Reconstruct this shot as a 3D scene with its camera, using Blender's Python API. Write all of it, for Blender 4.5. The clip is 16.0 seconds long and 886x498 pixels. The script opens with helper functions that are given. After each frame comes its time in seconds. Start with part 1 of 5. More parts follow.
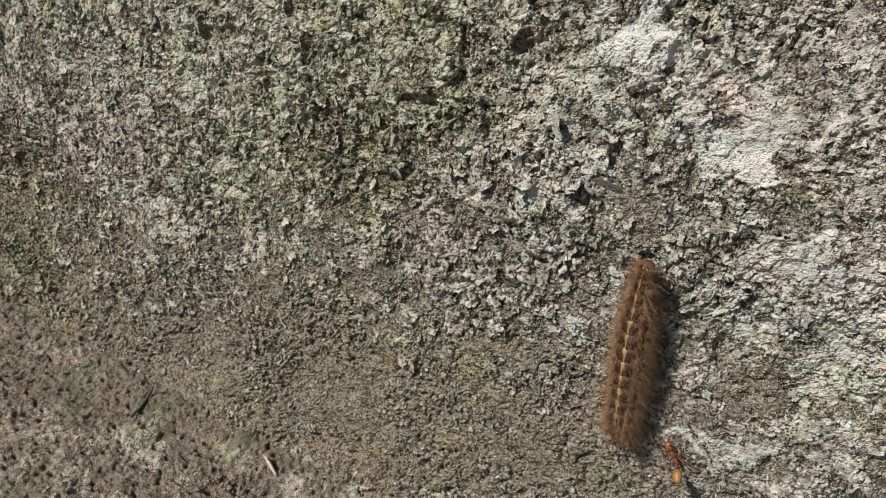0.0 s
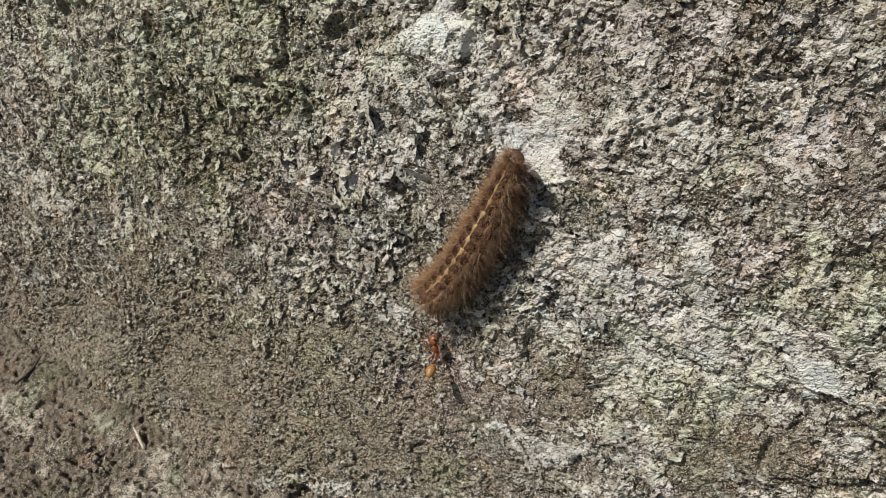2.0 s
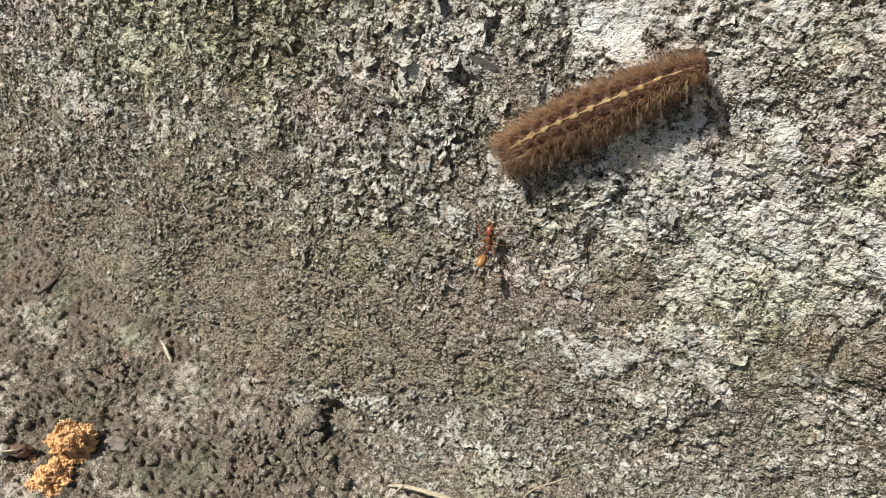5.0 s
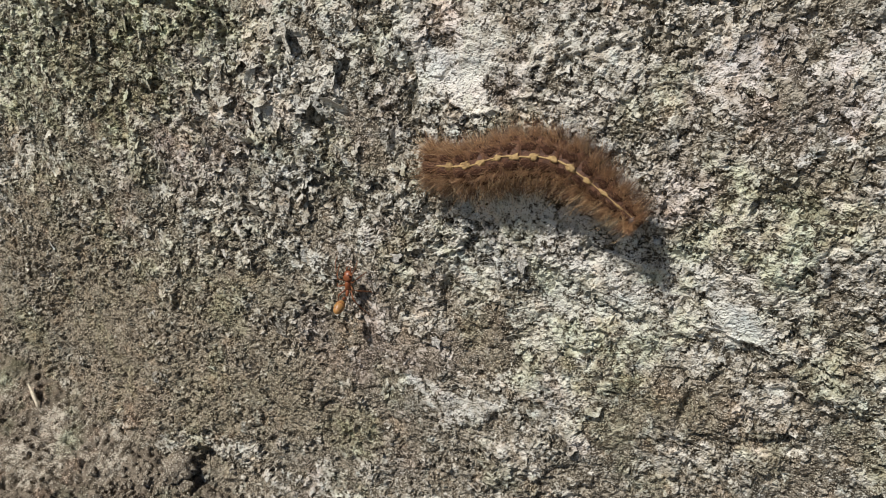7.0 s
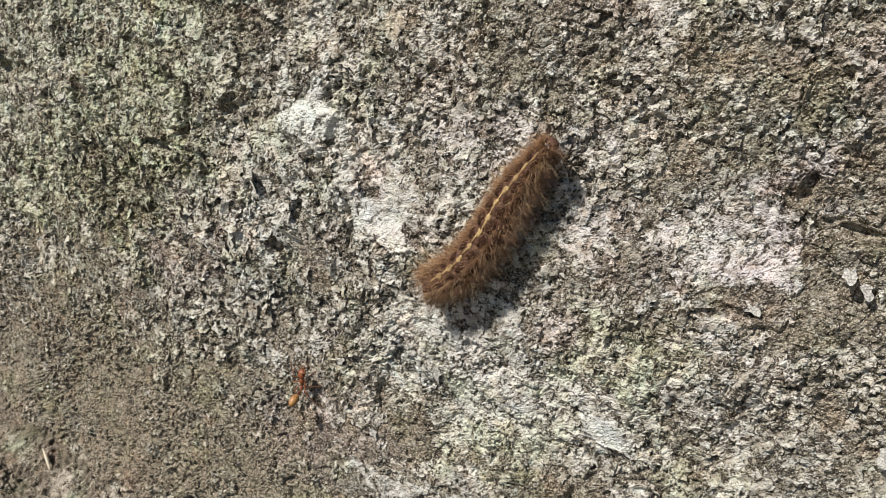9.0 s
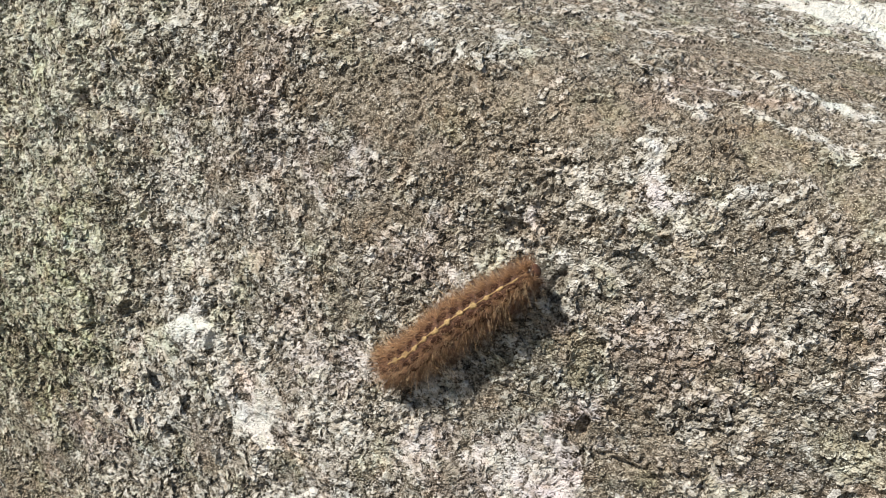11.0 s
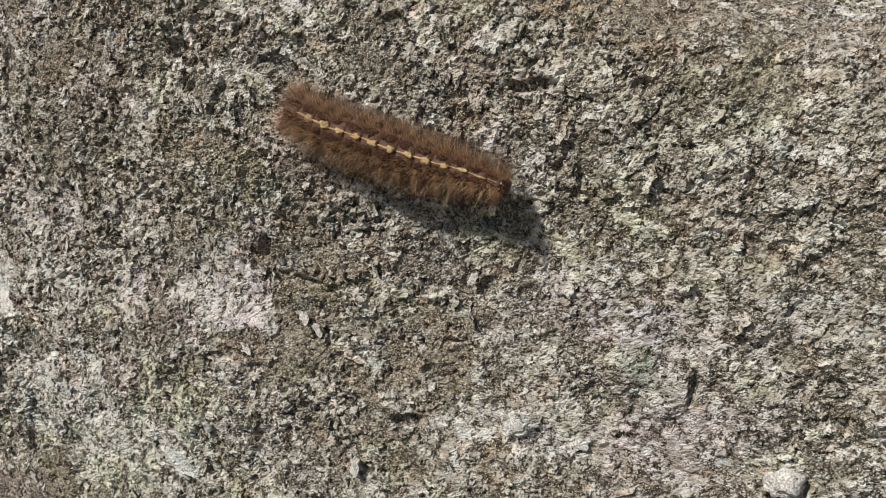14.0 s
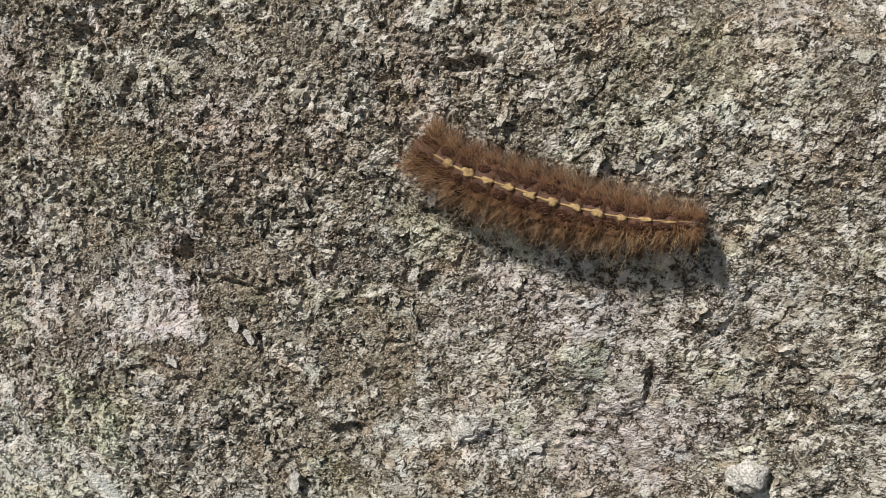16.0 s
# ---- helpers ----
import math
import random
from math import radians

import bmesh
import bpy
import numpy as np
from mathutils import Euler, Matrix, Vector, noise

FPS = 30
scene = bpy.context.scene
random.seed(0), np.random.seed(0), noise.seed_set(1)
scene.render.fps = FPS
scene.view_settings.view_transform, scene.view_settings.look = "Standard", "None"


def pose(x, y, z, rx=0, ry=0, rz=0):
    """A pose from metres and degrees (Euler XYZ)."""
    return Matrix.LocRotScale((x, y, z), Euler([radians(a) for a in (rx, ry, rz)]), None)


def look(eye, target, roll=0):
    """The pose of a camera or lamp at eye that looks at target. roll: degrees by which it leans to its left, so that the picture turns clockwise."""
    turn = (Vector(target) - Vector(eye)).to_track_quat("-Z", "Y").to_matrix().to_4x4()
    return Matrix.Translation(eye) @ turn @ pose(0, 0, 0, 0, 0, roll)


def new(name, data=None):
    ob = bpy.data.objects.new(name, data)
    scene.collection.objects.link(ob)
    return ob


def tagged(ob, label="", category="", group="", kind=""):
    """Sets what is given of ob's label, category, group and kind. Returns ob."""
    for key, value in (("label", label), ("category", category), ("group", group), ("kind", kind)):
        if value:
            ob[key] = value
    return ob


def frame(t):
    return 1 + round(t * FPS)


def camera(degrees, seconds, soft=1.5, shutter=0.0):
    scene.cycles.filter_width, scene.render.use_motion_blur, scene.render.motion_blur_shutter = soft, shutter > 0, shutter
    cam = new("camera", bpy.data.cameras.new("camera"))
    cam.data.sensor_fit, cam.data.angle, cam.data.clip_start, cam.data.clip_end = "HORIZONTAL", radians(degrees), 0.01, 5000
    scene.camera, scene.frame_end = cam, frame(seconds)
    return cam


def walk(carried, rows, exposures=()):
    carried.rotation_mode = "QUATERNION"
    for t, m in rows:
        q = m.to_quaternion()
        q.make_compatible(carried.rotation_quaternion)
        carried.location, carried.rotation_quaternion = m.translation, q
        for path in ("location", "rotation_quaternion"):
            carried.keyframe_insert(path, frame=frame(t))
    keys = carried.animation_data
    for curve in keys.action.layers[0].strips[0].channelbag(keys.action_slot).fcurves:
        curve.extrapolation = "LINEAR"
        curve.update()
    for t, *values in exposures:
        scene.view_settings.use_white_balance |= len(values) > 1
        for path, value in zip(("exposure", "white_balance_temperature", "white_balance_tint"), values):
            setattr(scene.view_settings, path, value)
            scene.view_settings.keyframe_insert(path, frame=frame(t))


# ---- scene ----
cam = camera(58.2, 16.0, soft=0.6)
PATH = [
    (0, pose(-0.01578, -0.12243, 0.15321, 54.145, -5.722, 27.910)),
    (0.2, pose(-0.00885, -0.12369, 0.15237, 53.241, -6.020, 30.504)),
    (0.5, pose(0.00316, -0.12827, 0.14658, 53.589, -7.752, 33.216)),
    (0.8, pose(0.01296, -0.11986, 0.14748, 54.046, -6.905, 32.384)),
    (1, pose(0.01587, -0.11444, 0.15111, 53.348, -7.183, 32.217)),
    (1.2, pose(0.01792, -0.11489, 0.15146, 54.507, -7.381, 32.747)),
    (1.5, pose(0.01815, -0.10859, 0.15609, 53.672, -7.135, 32.048)),
    (1.8, pose(0.01657, -0.10468, 0.15867, 52.798, -6.488, 31.708)),
    (2, pose(0.01590, -0.10297, 0.15744, 52.453, -6.088, 31.381)),
    (2.2, pose(0.01546, -0.10481, 0.15729, 52.149, -5.840, 31.553)),
    (2.5, pose(0.01696, -0.11359, 0.15244, 51.877, -6.814, 32.740)),
    (2.8, pose(0.01789, -0.12231, 0.14452, 51.703, -7.689, 34.000)),
    (3, pose(0.01677, -0.12391, 0.14282, 51.639, -7.718, 34.283)),
    (3.2, pose(0.01500, -0.12258, 0.14021, 51.453, -8.441, 33.570)),
    (3.5, pose(0.01570, -0.11995, 0.14041, 50.915, -8.095, 33.768)),
    (3.7, pose(0.01500, -0.11779, 0.14158, 51.308, -8.266, 33.437)),
    (5.8, pose(0.01003, -0.11273, 0.14224, 50.724, -9.008, 31.673)),
    (6, pose(0.01072, -0.11333, 0.14072, 50.486, -9.506, 31.792)),
    (6.2, pose(0.01190, -0.11060, 0.14086, 51.262, -9.776, 31.433)),
    (6.5, pose(0.01498, -0.10633, 0.14174, 51.980, -9.872, 30.734)),
    (6.8, pose(0.01852, -0.10181, 0.14463, 52.364, -9.933, 29.754)),
    (7, pose(0.02179, -0.09991, 0.14563, 53.064, -10.210, 29.849)),
    (7.2, pose(0.02301, -0.09790, 0.14660, 53.063, -10.181, 29.436)),
    (7.5, pose(0.02611, -0.09681, 0.14855, 53.628, -10.478, 29.523)),
    (7.8, pose(0.03331, -0.09628, 0.15822, 53.670, -10.465, 30.284)),
    (8, pose(0.03602, -0.10655, 0.16800, 52.903, -9.381, 31.767)),
    (8.2, pose(0.03765, -0.10661, 0.17029, 54.617, -9.790, 32.306)),
    (10.3, pose(0.04781, -0.09396, 0.19487, 56.982, -8.782, 33.605)),
    (10.5, pose(0.05537, -0.09301, 0.20174, 58.344, -9.547, 33.845)),
    (10.8, pose(0.05571, -0.09153, 0.21274, 56.832, -7.778, 31.273)),
    (11, pose(0.05583, -0.09231, 0.21480, 57.902, -8.658, 31.651)),
    (11.2, pose(0.05689, -0.08743, 0.21537, 56.961, -8.919, 31.011)),
    (11.5, pose(0.06379, -0.08864, 0.21921, 57.277, -8.504, 32.063)),
    (11.8, pose(0.06599, -0.08900, 0.22089, 56.962, -8.441, 31.903)),
    (12, pose(0.06909, -0.08226, 0.21851, 57.152, -8.858, 31.917)),
    (12.2, pose(0.07361, -0.07849, 0.21992, 56.569, -8.674, 31.078)),
    (12.5, pose(0.07973, -0.07607, 0.22138, 55.969, -7.858, 31.057)),
    (12.8, pose(0.08500, -0.07741, 0.21844, 55.465, -7.868, 31.087)),
    (13, pose(0.08892, -0.07775, 0.21624, 54.907, -7.287, 30.998)),
    (13.2, pose(0.09411, -0.07754, 0.21387, 54.879, -7.234, 31.580)),
    (13.5, pose(0.10183, -0.08000, 0.21223, 54.969, -6.767, 31.584)),
    (13.8, pose(0.10832, -0.08306, 0.20325, 55.900, -6.342, 31.767)),
    (14, pose(0.10780, -0.08051, 0.19872, 58.061, -7.074, 29.183)),
    (14.2, pose(0.10267, -0.07679, 0.19486, 56.744, -6.563, 26.427)),
    (14.5, pose(0.09823, -0.07665, 0.19181, 58.613, -7.669, 25.455)),
    (14.8, pose(0.10185, -0.07526, 0.19149, 59.708, -8.043, 25.316)),
    (15, pose(0.10187, -0.07449, 0.19515, 59.175, -7.612, 24.583)),
    (15.5, pose(0.10339, -0.07543, 0.19531, 58.499, -6.960, 24.647)),
    (16, pose(0.10641, -0.07486, 0.19382, 58.891, -7.455, 24.739)),
]
EXPOSURE = 0.05
# the clip's camera keeps adjusting its brightness
STOPS = ((0.0, -0.06), (0.5, 0.27), (1.0, 0.08), (1.5, -0.03), (2.0, -0.02), (2.5, -0.03), (3.0, 0.38), (3.5, 0.35), (6.0, 0.29), (6.5, 0.06), (7.0, 0.03), (7.5, -0.35), (8.0, 0.3),
         (10.5, 0.16), (11.0, 0.38), (11.5, 0.21), (12.0, 0.06), (12.5, 0.0), (13.0, 0.09), (13.5, -0.08), (14.0, 0.04), (14.5, 0.41), (15.0, 0.35), (15.5, 0.06), (16.0, 0.05))
walk(cam, PATH, exposures=[(t, EXPOSURE + k) for t, k in STOPS])

# ---- daylight: clear sky and one low, slightly warm sun from the front left of the kerb ----
SUN_WAY = Vector((0.485, 0.44, -0.755)).normalized()
sky_world = bpy.data.worlds.new("sky")
scene.world = sky_world
sky_world.use_nodes = True
wn = sky_world.node_tree.nodes
sky_tex = wn.new("ShaderNodeTexSky")
sky_tex.sky_type = "NISHITA"
sky_tex.sun_disc = False
sky_tex.sun_elevation = math.asin(-SUN_WAY.z)
sky_tex.sun_rotation = math.atan2(-SUN_WAY.x, -SUN_WAY.y)
sky_world.node_tree.links.new(sky_tex.outputs[0], wn["Background"].inputs["Color"])
wn["Background"].inputs["Strength"].default_value = 0.068
sun_data = bpy.data.lights.new("sun", "SUN")
sun_data.energy, sun_data.angle, sun_data.color = 5.0, radians(0.6), (1.0, 0.964, 0.932)
sun = new("sun", sun_data)
sun.matrix_world = look((0, 0, 0), SUN_WAY)
sun.location = (-0.6, -0.7, 1.2)

# ---- the form of the place, in millimetres: soil, worn kerb face, rounded edge, flat top ----
MM = 0.001


def catmull(points, n=40):
    p = np.array(points, float)
    q = np.vstack([2 * p[0] - p[1], p, 2 * p[-1] - p[-2]])
    out = []
    for i in range(len(p) - 1):
        a, b, c, d = q[i:i + 4]
        t1 = np.linalg.norm(b - a) ** 0.5
        t2 = t1 + np.linalg.norm(c - b) ** 0.5
        t3 = t2 + np.linalg.norm(d - c) ** 0.5
        for t in np.linspace(t1, t2, n, endpoint=False):
            a1 = (t1 - t) / t1 * a + t / t1 * b
            a2 = (t2 - t) / (t2 - t1) * b + (t - t1) / (t2 - t1) * c
            a3 = (t3 - t) / (t3 - t2) * c + (t - t2) / (t3 - t2) * d
            b1 = (t2 - t) / t2 * a1 + t / t2 * a2
            b2 = (t3 - t) / (t3 - t1) * a2 + (t - t1) / (t3 - t1) * a3
            out.append((t2 - t) / (t2 - t1) * b1 + (t - t1) / (t2 - t1) * b2)
    out.append(p[-1])
    return np.array(out)


PROFILE = catmull([(-400, 0), (-60, 0), (-34, 0.4), (-25.5, 1.8), (-21.5, 7), (-15.5, 28), (-11.5, 51), (-9.2, 68), (-7, 90), (-4.6, 106),
                   (0, 121), (2.6, 140), (5.2, 154), (8.6, 167), (13.5, 174.5), (23, 177.6), (36, 178.3), (60, 178.6), (300, 179)])
ALONG = np.concatenate([[0], np.cumsum(np.linalg.norm(np.diff(PROFILE, axis=0), axis=1))])
ALONG -= ALONG[3 * 40]


def bow(x):
    return 0.85 * np.logaddexp(0, (np.asarray(x, float) - 18) / 10)


def form(s):
    """Place and normal (y, z, ny, nz) on the kerb's section, s along it from the toe."""
    s = np.asarray(s, float)
    f = lambda q: (np.interp(q, ALONG, PROFILE[:, 0]), np.interp(q, ALONG, PROFILE[:, 1]))
    y, z = f(s)
    (y0, z0), (y1, z1) = f(s - 0.8), f(s + 0.8)
    ty, tz = y1 - y0, z1 - z0
    n = np.hypot(ty, tz) + 1e-9
    return y, z, -tz / n, ty / n


def spot(x, s, h=0.0):
    """A place h above the surface, in metres, and the normal there."""
    y, z, ny, nz = form(s)
    y = y + bow(x) * np.clip(z / 30, 0, 1)
    return Vector((x, float(y + h * ny), float(z + h * nz))) * MM, Vector((0, float(ny), float(nz)))


# ---- noise on arrays ----
TABLE = np.random.RandomState(7).permutation(512)
ANGLE = np.random.RandomState(8).rand(512) * 2 * np.pi
GX, GY = np.cos(ANGLE), np.sin(ANGLE)


def grad(u, v, seed=0):
    iu, iv = np.floor(u).astype(np.int64), np.floor(v).astype(np.int64)
    fu, fv = u - iu, v - iv
    wu, wv = fu * fu * fu * (fu * (fu * 6 - 15) + 10), fv * fv * fv * (fv * (fv * 6 - 15) + 10)

    def corner(a, b):
        k = TABLE[(TABLE[(iu + a + seed * 37) & 511] + iv + b) & 511]
        return GX[k] * (fu - a) + GY[k] * (fv - b)

    n0 = corner(0, 0) * (1 - wu) + corner(1, 0) * wu
    n1 = corner(0, 1) * (1 - wu) + corner(1, 1) * wu
    return (n0 * (1 - wv) + n1 * wv) * 1.5


def fbm(u, v, octaves=4, seed=0, gain=0.5):
    out, amp = 0.0, 1.0
    for k in range(octaves):
        out = out + amp * grad(u * 2 ** k, v * 2 ** k, seed + k)
        amp *= gain
    return out


def cells(u, v, seed=0):
    """Distance to the nearest and second nearest of scattered points."""
    iu, iv = np.floor(u).astype(np.int64), np.floor(v).astype(np.int64)
    d1, d2 = np.full(u.shape, 9.0), np.full(u.shape, 9.0)
    for a in (-1, 0, 1):
        for b in (-1, 0, 1):
            k = TABLE[(TABLE[(iu + a + seed * 53) & 511] + iv + b) & 511]
            du = iu + a + 0.5 + 0.45 * GX[k] - u
            dv = iv + b + 0.5 + 0.45 * GY[k] - v
            d = du * du + dv * dv
            d2 = np.minimum(d2, np.maximum(d1, d))
            d1 = np.minimum(d1, d)
    return np.sqrt(d1), np.sqrt(d2)


def chips(u, v, seed=0):
    """Angular plates: each cell's own random level, and a slope across it."""
    iu, iv = np.floor(u).astype(np.int64), np.floor(v).astype(np.int64)
    best = np.full(u.shape, 9.0)
    level, tilt = np.zeros(u.shape), np.zeros(u.shape)
    for a in (-1, 0, 1):
        for b in (-1, 0, 1):
            k = TABLE[(TABLE[(iu + a + seed * 53) & 511] + iv + b) & 511]
            du, dv = iu + a + 0.5 + 0.45 * GX[k] - u, iv + b + 0.5 + 0.45 * GY[k] - v
            d = du * du + dv * dv
            near = d < best
            best = np.where(near, d, best)
            level = np.where(near, TABLE[(k * 7 + 3) & 511] / 255.5 - 1, level)
            q = TABLE[(k * 5 + 11) & 511]
            tilt = np.where(near, du * GX[q] + dv * GY[q], tilt)
    return level, tilt


def step(a, b, x):
    t = np.clip((x - a) / (b - a), 0, 1)
    return t * t * (3 - 2 * t)


# ---- growths and stains with shapes of their own: x along the kerb, s up its face, and two half-axes ----
CRUST, BARE, ALGAE, PITS, PLATES, LILAC = [], [], [], [], [], []


def crust_patch(x, s, a, b, amount):
    CRUST.append((x, s, a, b, amount))


def bare_patch(x, s, a, b, amount):
    BARE.append((x, s, a, b, amount))


def algae_patch(x, s, a, b, amount):
    ALGAE.append((x, s, a, b, amount))


def plate_patch(x, s, a, b, amount):
    PLATES.append((x, s, a, b, amount))


def lilac_patch(x, s, a, b, amount):
    LILAC.append((x, s, a, b, amount))


def pit(x, s, a, b, depth):
    PITS.append((x, s, a, b, depth))


crust_patch(-18.5, 99.0, (5.0, 1.9), (1.1, -3.6), 1.3)
crust_patch(2.3, 81.7, (12.6, 5.8), (4.5, -11.4), 0.9)
crust_patch(-2.2, 51.3, (10.3, 4.1), (0.7, -3.1), 0.7)
crust_patch(-22.2, 98.8, (8.6, 2.9), (1.3, -3.6), 0.6)
crust_patch(-43.7, 80.1, (9.2, 3.6), (1.8, -7.0), 0.5)
crust_patch(-51.8, 11.0, (10.4, 1.3), (-0.3, -3.2), 0.5)
crust_patch(-20.6, 16.0, (9.6, 2.2), (0.1, -3.5), 0.5)
crust_patch(-34.9, 3.0, (5.7, -0.2), (-0.3, -2.0), 0.7)
crust_patch(-65.3, 3.3, (8.8, 0.4), (-0.1, -1.6), 0.5)
crust_patch(-39.3, 109.6, (5.0, 1.3), (2.5, -7.7), 0.7)
crust_patch(-46.4, 94.3, (12.8, 4.2), (3.6, -14.2), 0.35)
crust_patch(-131.8, 42.5, (10.9, 4.2), (0.2, -6.7), 0.6)
crust_patch(-168.8, 6.2, (8.5, 0.9), (-0.3, -2.3), 0.7)
crust_patch(-82.8, 97.2, (2.8, 0.8), (0.8, -6.0), 0.4)
crust_patch(-43.1, 92.7, (11.8, 4.4), (1.8, -9.4), 0.3)
crust_patch(-28.0, 103.3, (3.8, 1.3), (2.0, -7.1), 0.6)
crust_patch(-4.6, 78.9, (9.6, 4.9), (2.0, -6.6), 0.6)
crust_patch(27.7, 82.8, (3.9, -0.1), (0.1, -1.7), 1)
crust_patch(28.7, 111.9, (3.8, 1.4), (0.5, -0.9), 0.9)
crust_patch(21.7, 117.9, (2.8, 2.0), (1.1, -1.4), 0.6)
crust_patch(20.5, 83.3, (12.2, 6.5), (3.5, -8.9), 0.35)
crust_patch(-8.8, 48.5, (10.6, 4.3), (0.3, -2.9), 0.5)
crust_patch(-50.2, 143.5, (3.1, 1.2), (0.4, -3.1), 0.8)
crust_patch(-52.6, 134.5, (2.4, 1.0), (0.1, -1.7), 0.9)
crust_patch(-41.0, 110.5, (7.5, 3.6), (1.7, -6.3), 0.5)
crust_patch(33.0, 171.7, (4.9, 0.8), (0.4, -1.9), 0.5)
crust_patch(39.0, 170.1, (2.8, 1.0), (0.9, -2.3), 0.6)
crust_patch(33.0, 119.8, (5.9, 3.2), (1.5, -4.2), 0.5)
crust_patch(-3.8, 146.1, (2.7, 1.2), (0.4, -1.5), 0.7)
crust_patch(36.6, 170.9, (4.9, -1.2), (-1.1, -3.8), 0.8)
crust_patch(35.4, 123.5, (5.2, 2.8), (1.4, -5.6), 0.4)
crust_patch(-12.1, 106.4, (9.6, 5.3), (0.9, -7.5), 0.35)
crust_patch(65.3, 179.0, (4.2, -0.9), (-0.1, -1.1), 0.4)
crust_patch(39.0, 119.3, (7.8, 1.4), (0.2, -5.0), 0.35)
crust_patch(92.0, 146.4, (9.8, 3.2), (2.1, -6.9), 0.3)
crust_patch(107.9, 138.8, (11.4, 4.4), (4.0, -11.6), 0.3)
crust_patch(84.9, 118.9, (2.3, 0.7), (0.2, -1.1), 1.1)
crust_patch(120.0, 125.4, (1.8, 0.8), (0.6, -1.6), 1)
crust_patch(33.7, 95.0, (17.8, 1.1), (-2.3, -9.8), 0.35)
crust_patch(78.9, 114.2, (12.9, 3.0), (0.3, -1.7), 0.5)
crust_patch(97.2, 135.9, (2.5, 1.0), (0.7, -2.3), 0.5)
crust_patch(98.8, 165.0, (8.8, -0.9), (0.0, -3.6), 0.25)
crust_patch(34.9, 186.7, (4.0, 1.8), (0.7, -1.4), 1)
crust_patch(36.4, 194.3, (3.8, 0.4), (0.7, -1.8), 1)
crust_patch(44.8, 188.8, (5.4, -0.4), (0.4, -1.7), 1)
crust_patch(53.0, 188.1, (6.4, -0.8), (0.4, -1.9), 1.1)
crust_patch(61.4, 188.2, (6.4, -0.5), (0.5, -3.2), 1.2)
crust_patch(71.0, 187.9, (6.2, 0.8), (0.3, -1.8), 1.1)
crust_patch(80.3, 188.1, (5.3, 0.3), (0.1, -1.5), 1)
crust_patch(87.0, 189.0, (3.8, 0.7), (0.1, -1.8), 1)
crust_patch(50.6, 201.4, (4.7, -2.5), (0.4, -2.6), 0.9)
crust_patch(57.5, 200.3, (3.2, 0.3), (0.4, -2.0), 0.8)
crust_patch(64.0, 199.4, (3.5, 0.3), (0.4, -2.6), 0.9)
crust_patch(39.2, 208.0, (1.7, 1.8), (0.9, -2.2), 0.9)
crust_patch(59.3, 226.6, (2.9, 2.0), (0.6, -2.7), 0.8)
crust_patch(77.3, 220.8, (3.2, 1.2), (0.2, -2.8), 0.8)
crust_patch(80.0, 205.5, (2.6, 0.9), (0.3, -3.0), 0.9)
crust_patch(1.4, 180.3, (2.4, 0.5), (0.4, -0.7), 0.8)
crust_patch(16.5, 214.9, (4.6, -0.6), (0.6, -1.5), 0.8)
crust_patch(63.5, 276.6, (20.7, 10.8), (2.2, -16.1), 1.2)
crust_patch(43.1, 273.9, (18.2, 7.7), (2.2, -15.1), 1.2)
crust_patch(59.8, 272.6, (13.2, 3.5), (1.4, -15.1), 1.2)
bare_patch(66.8, 121.5, (10.1, 3.8), (1.6, -6.1), 0.7)
bare_patch(17.3, 139.8, (12.4, -0.2), (-2.0, -5.6), 0.4)
bare_patch(56.8, 133.7, (19.8, 6.8), (0.8, -5.1), 0.25)
bare_patch(-150.3, -0.2, (41.9, 14.9), (10.7, -10.7), 0.6)
bare_patch(-112.5, -0.0, (48.8, 16.9), (6.1, -8.0), 0.4)
bare_patch(-4.0, 61.9, (4.4, 2.4), (1.4, -3.8), 0.9)
bare_patch(-14.1, 49.5, (4.0, 2.2), (0.7, -2.2), 0.7)
bare_patch(12.9, 67.1, (7.8, 3.3), (0.4, -1.3), 0.8)
bare_patch(23.4, 62.0, (7.8, 4.6), (2.5, -5.6), 0.5)
bare_patch(-28.3, 47.6, (21.4, 11.6), (1.4, -4.6), 0.35)
bare_patch(-34.6, 83.4, (6.5, 1.2), (0.3, -3.3), 0.9)
bare_patch(-44.6, 98.9, (3.1, 1.0), (1.1, -4.0), 0.7)
bare_patch(-90.1, 74.0, (11.4, 4.0), (1.3, -13.2), 0.35)
bare_patch(-67.2, 72.6, (13.4, 5.1), (0.8, -4.6), 0.35)
bare_patch(-2.4, 151.6, (5.6, 4.5), (1.2, -1.4), 0.8)
bare_patch(-20.7, 163.5, (37.5, 9.7), (1.2, -8.4), 0.3)
bare_patch(44.0, 180.9, (20.2, 0.2), (1.3, -5.5), 0.6)
bare_patch(18.9, 179.1, (24.1, 7.3), (3.5, -7.5), 0.6)
bare_patch(52.8, 220.2, (22.0, 5.1), (3.3, -14.3), 0.7)
bare_patch(-5.8, 151.0, (8.5, 6.2), (1.2, -1.7), 0.6)
bare_patch(75.4, 178.8, (13.0, 0.2), (0.5, -4.4), 0.3)
bare_patch(20.7, 67.9, (10.8, 5.0), (1.4, -4.6), 0.4)
bare_patch(-10.0, 59.8, (5.4, 3.1), (1.1, -4.0), 0.6)
algae_patch(-178.7, 24.5, (14.4, 5.4), (0.5, -27.9), 0.8)
algae_patch(-101.0, 75.2, (14.7, 4.9), (0.4, -7.3), 0.6)
algae_patch(-80.3, 94.0, (8.1, 2.6), (0.4, -4.8), 0.8)
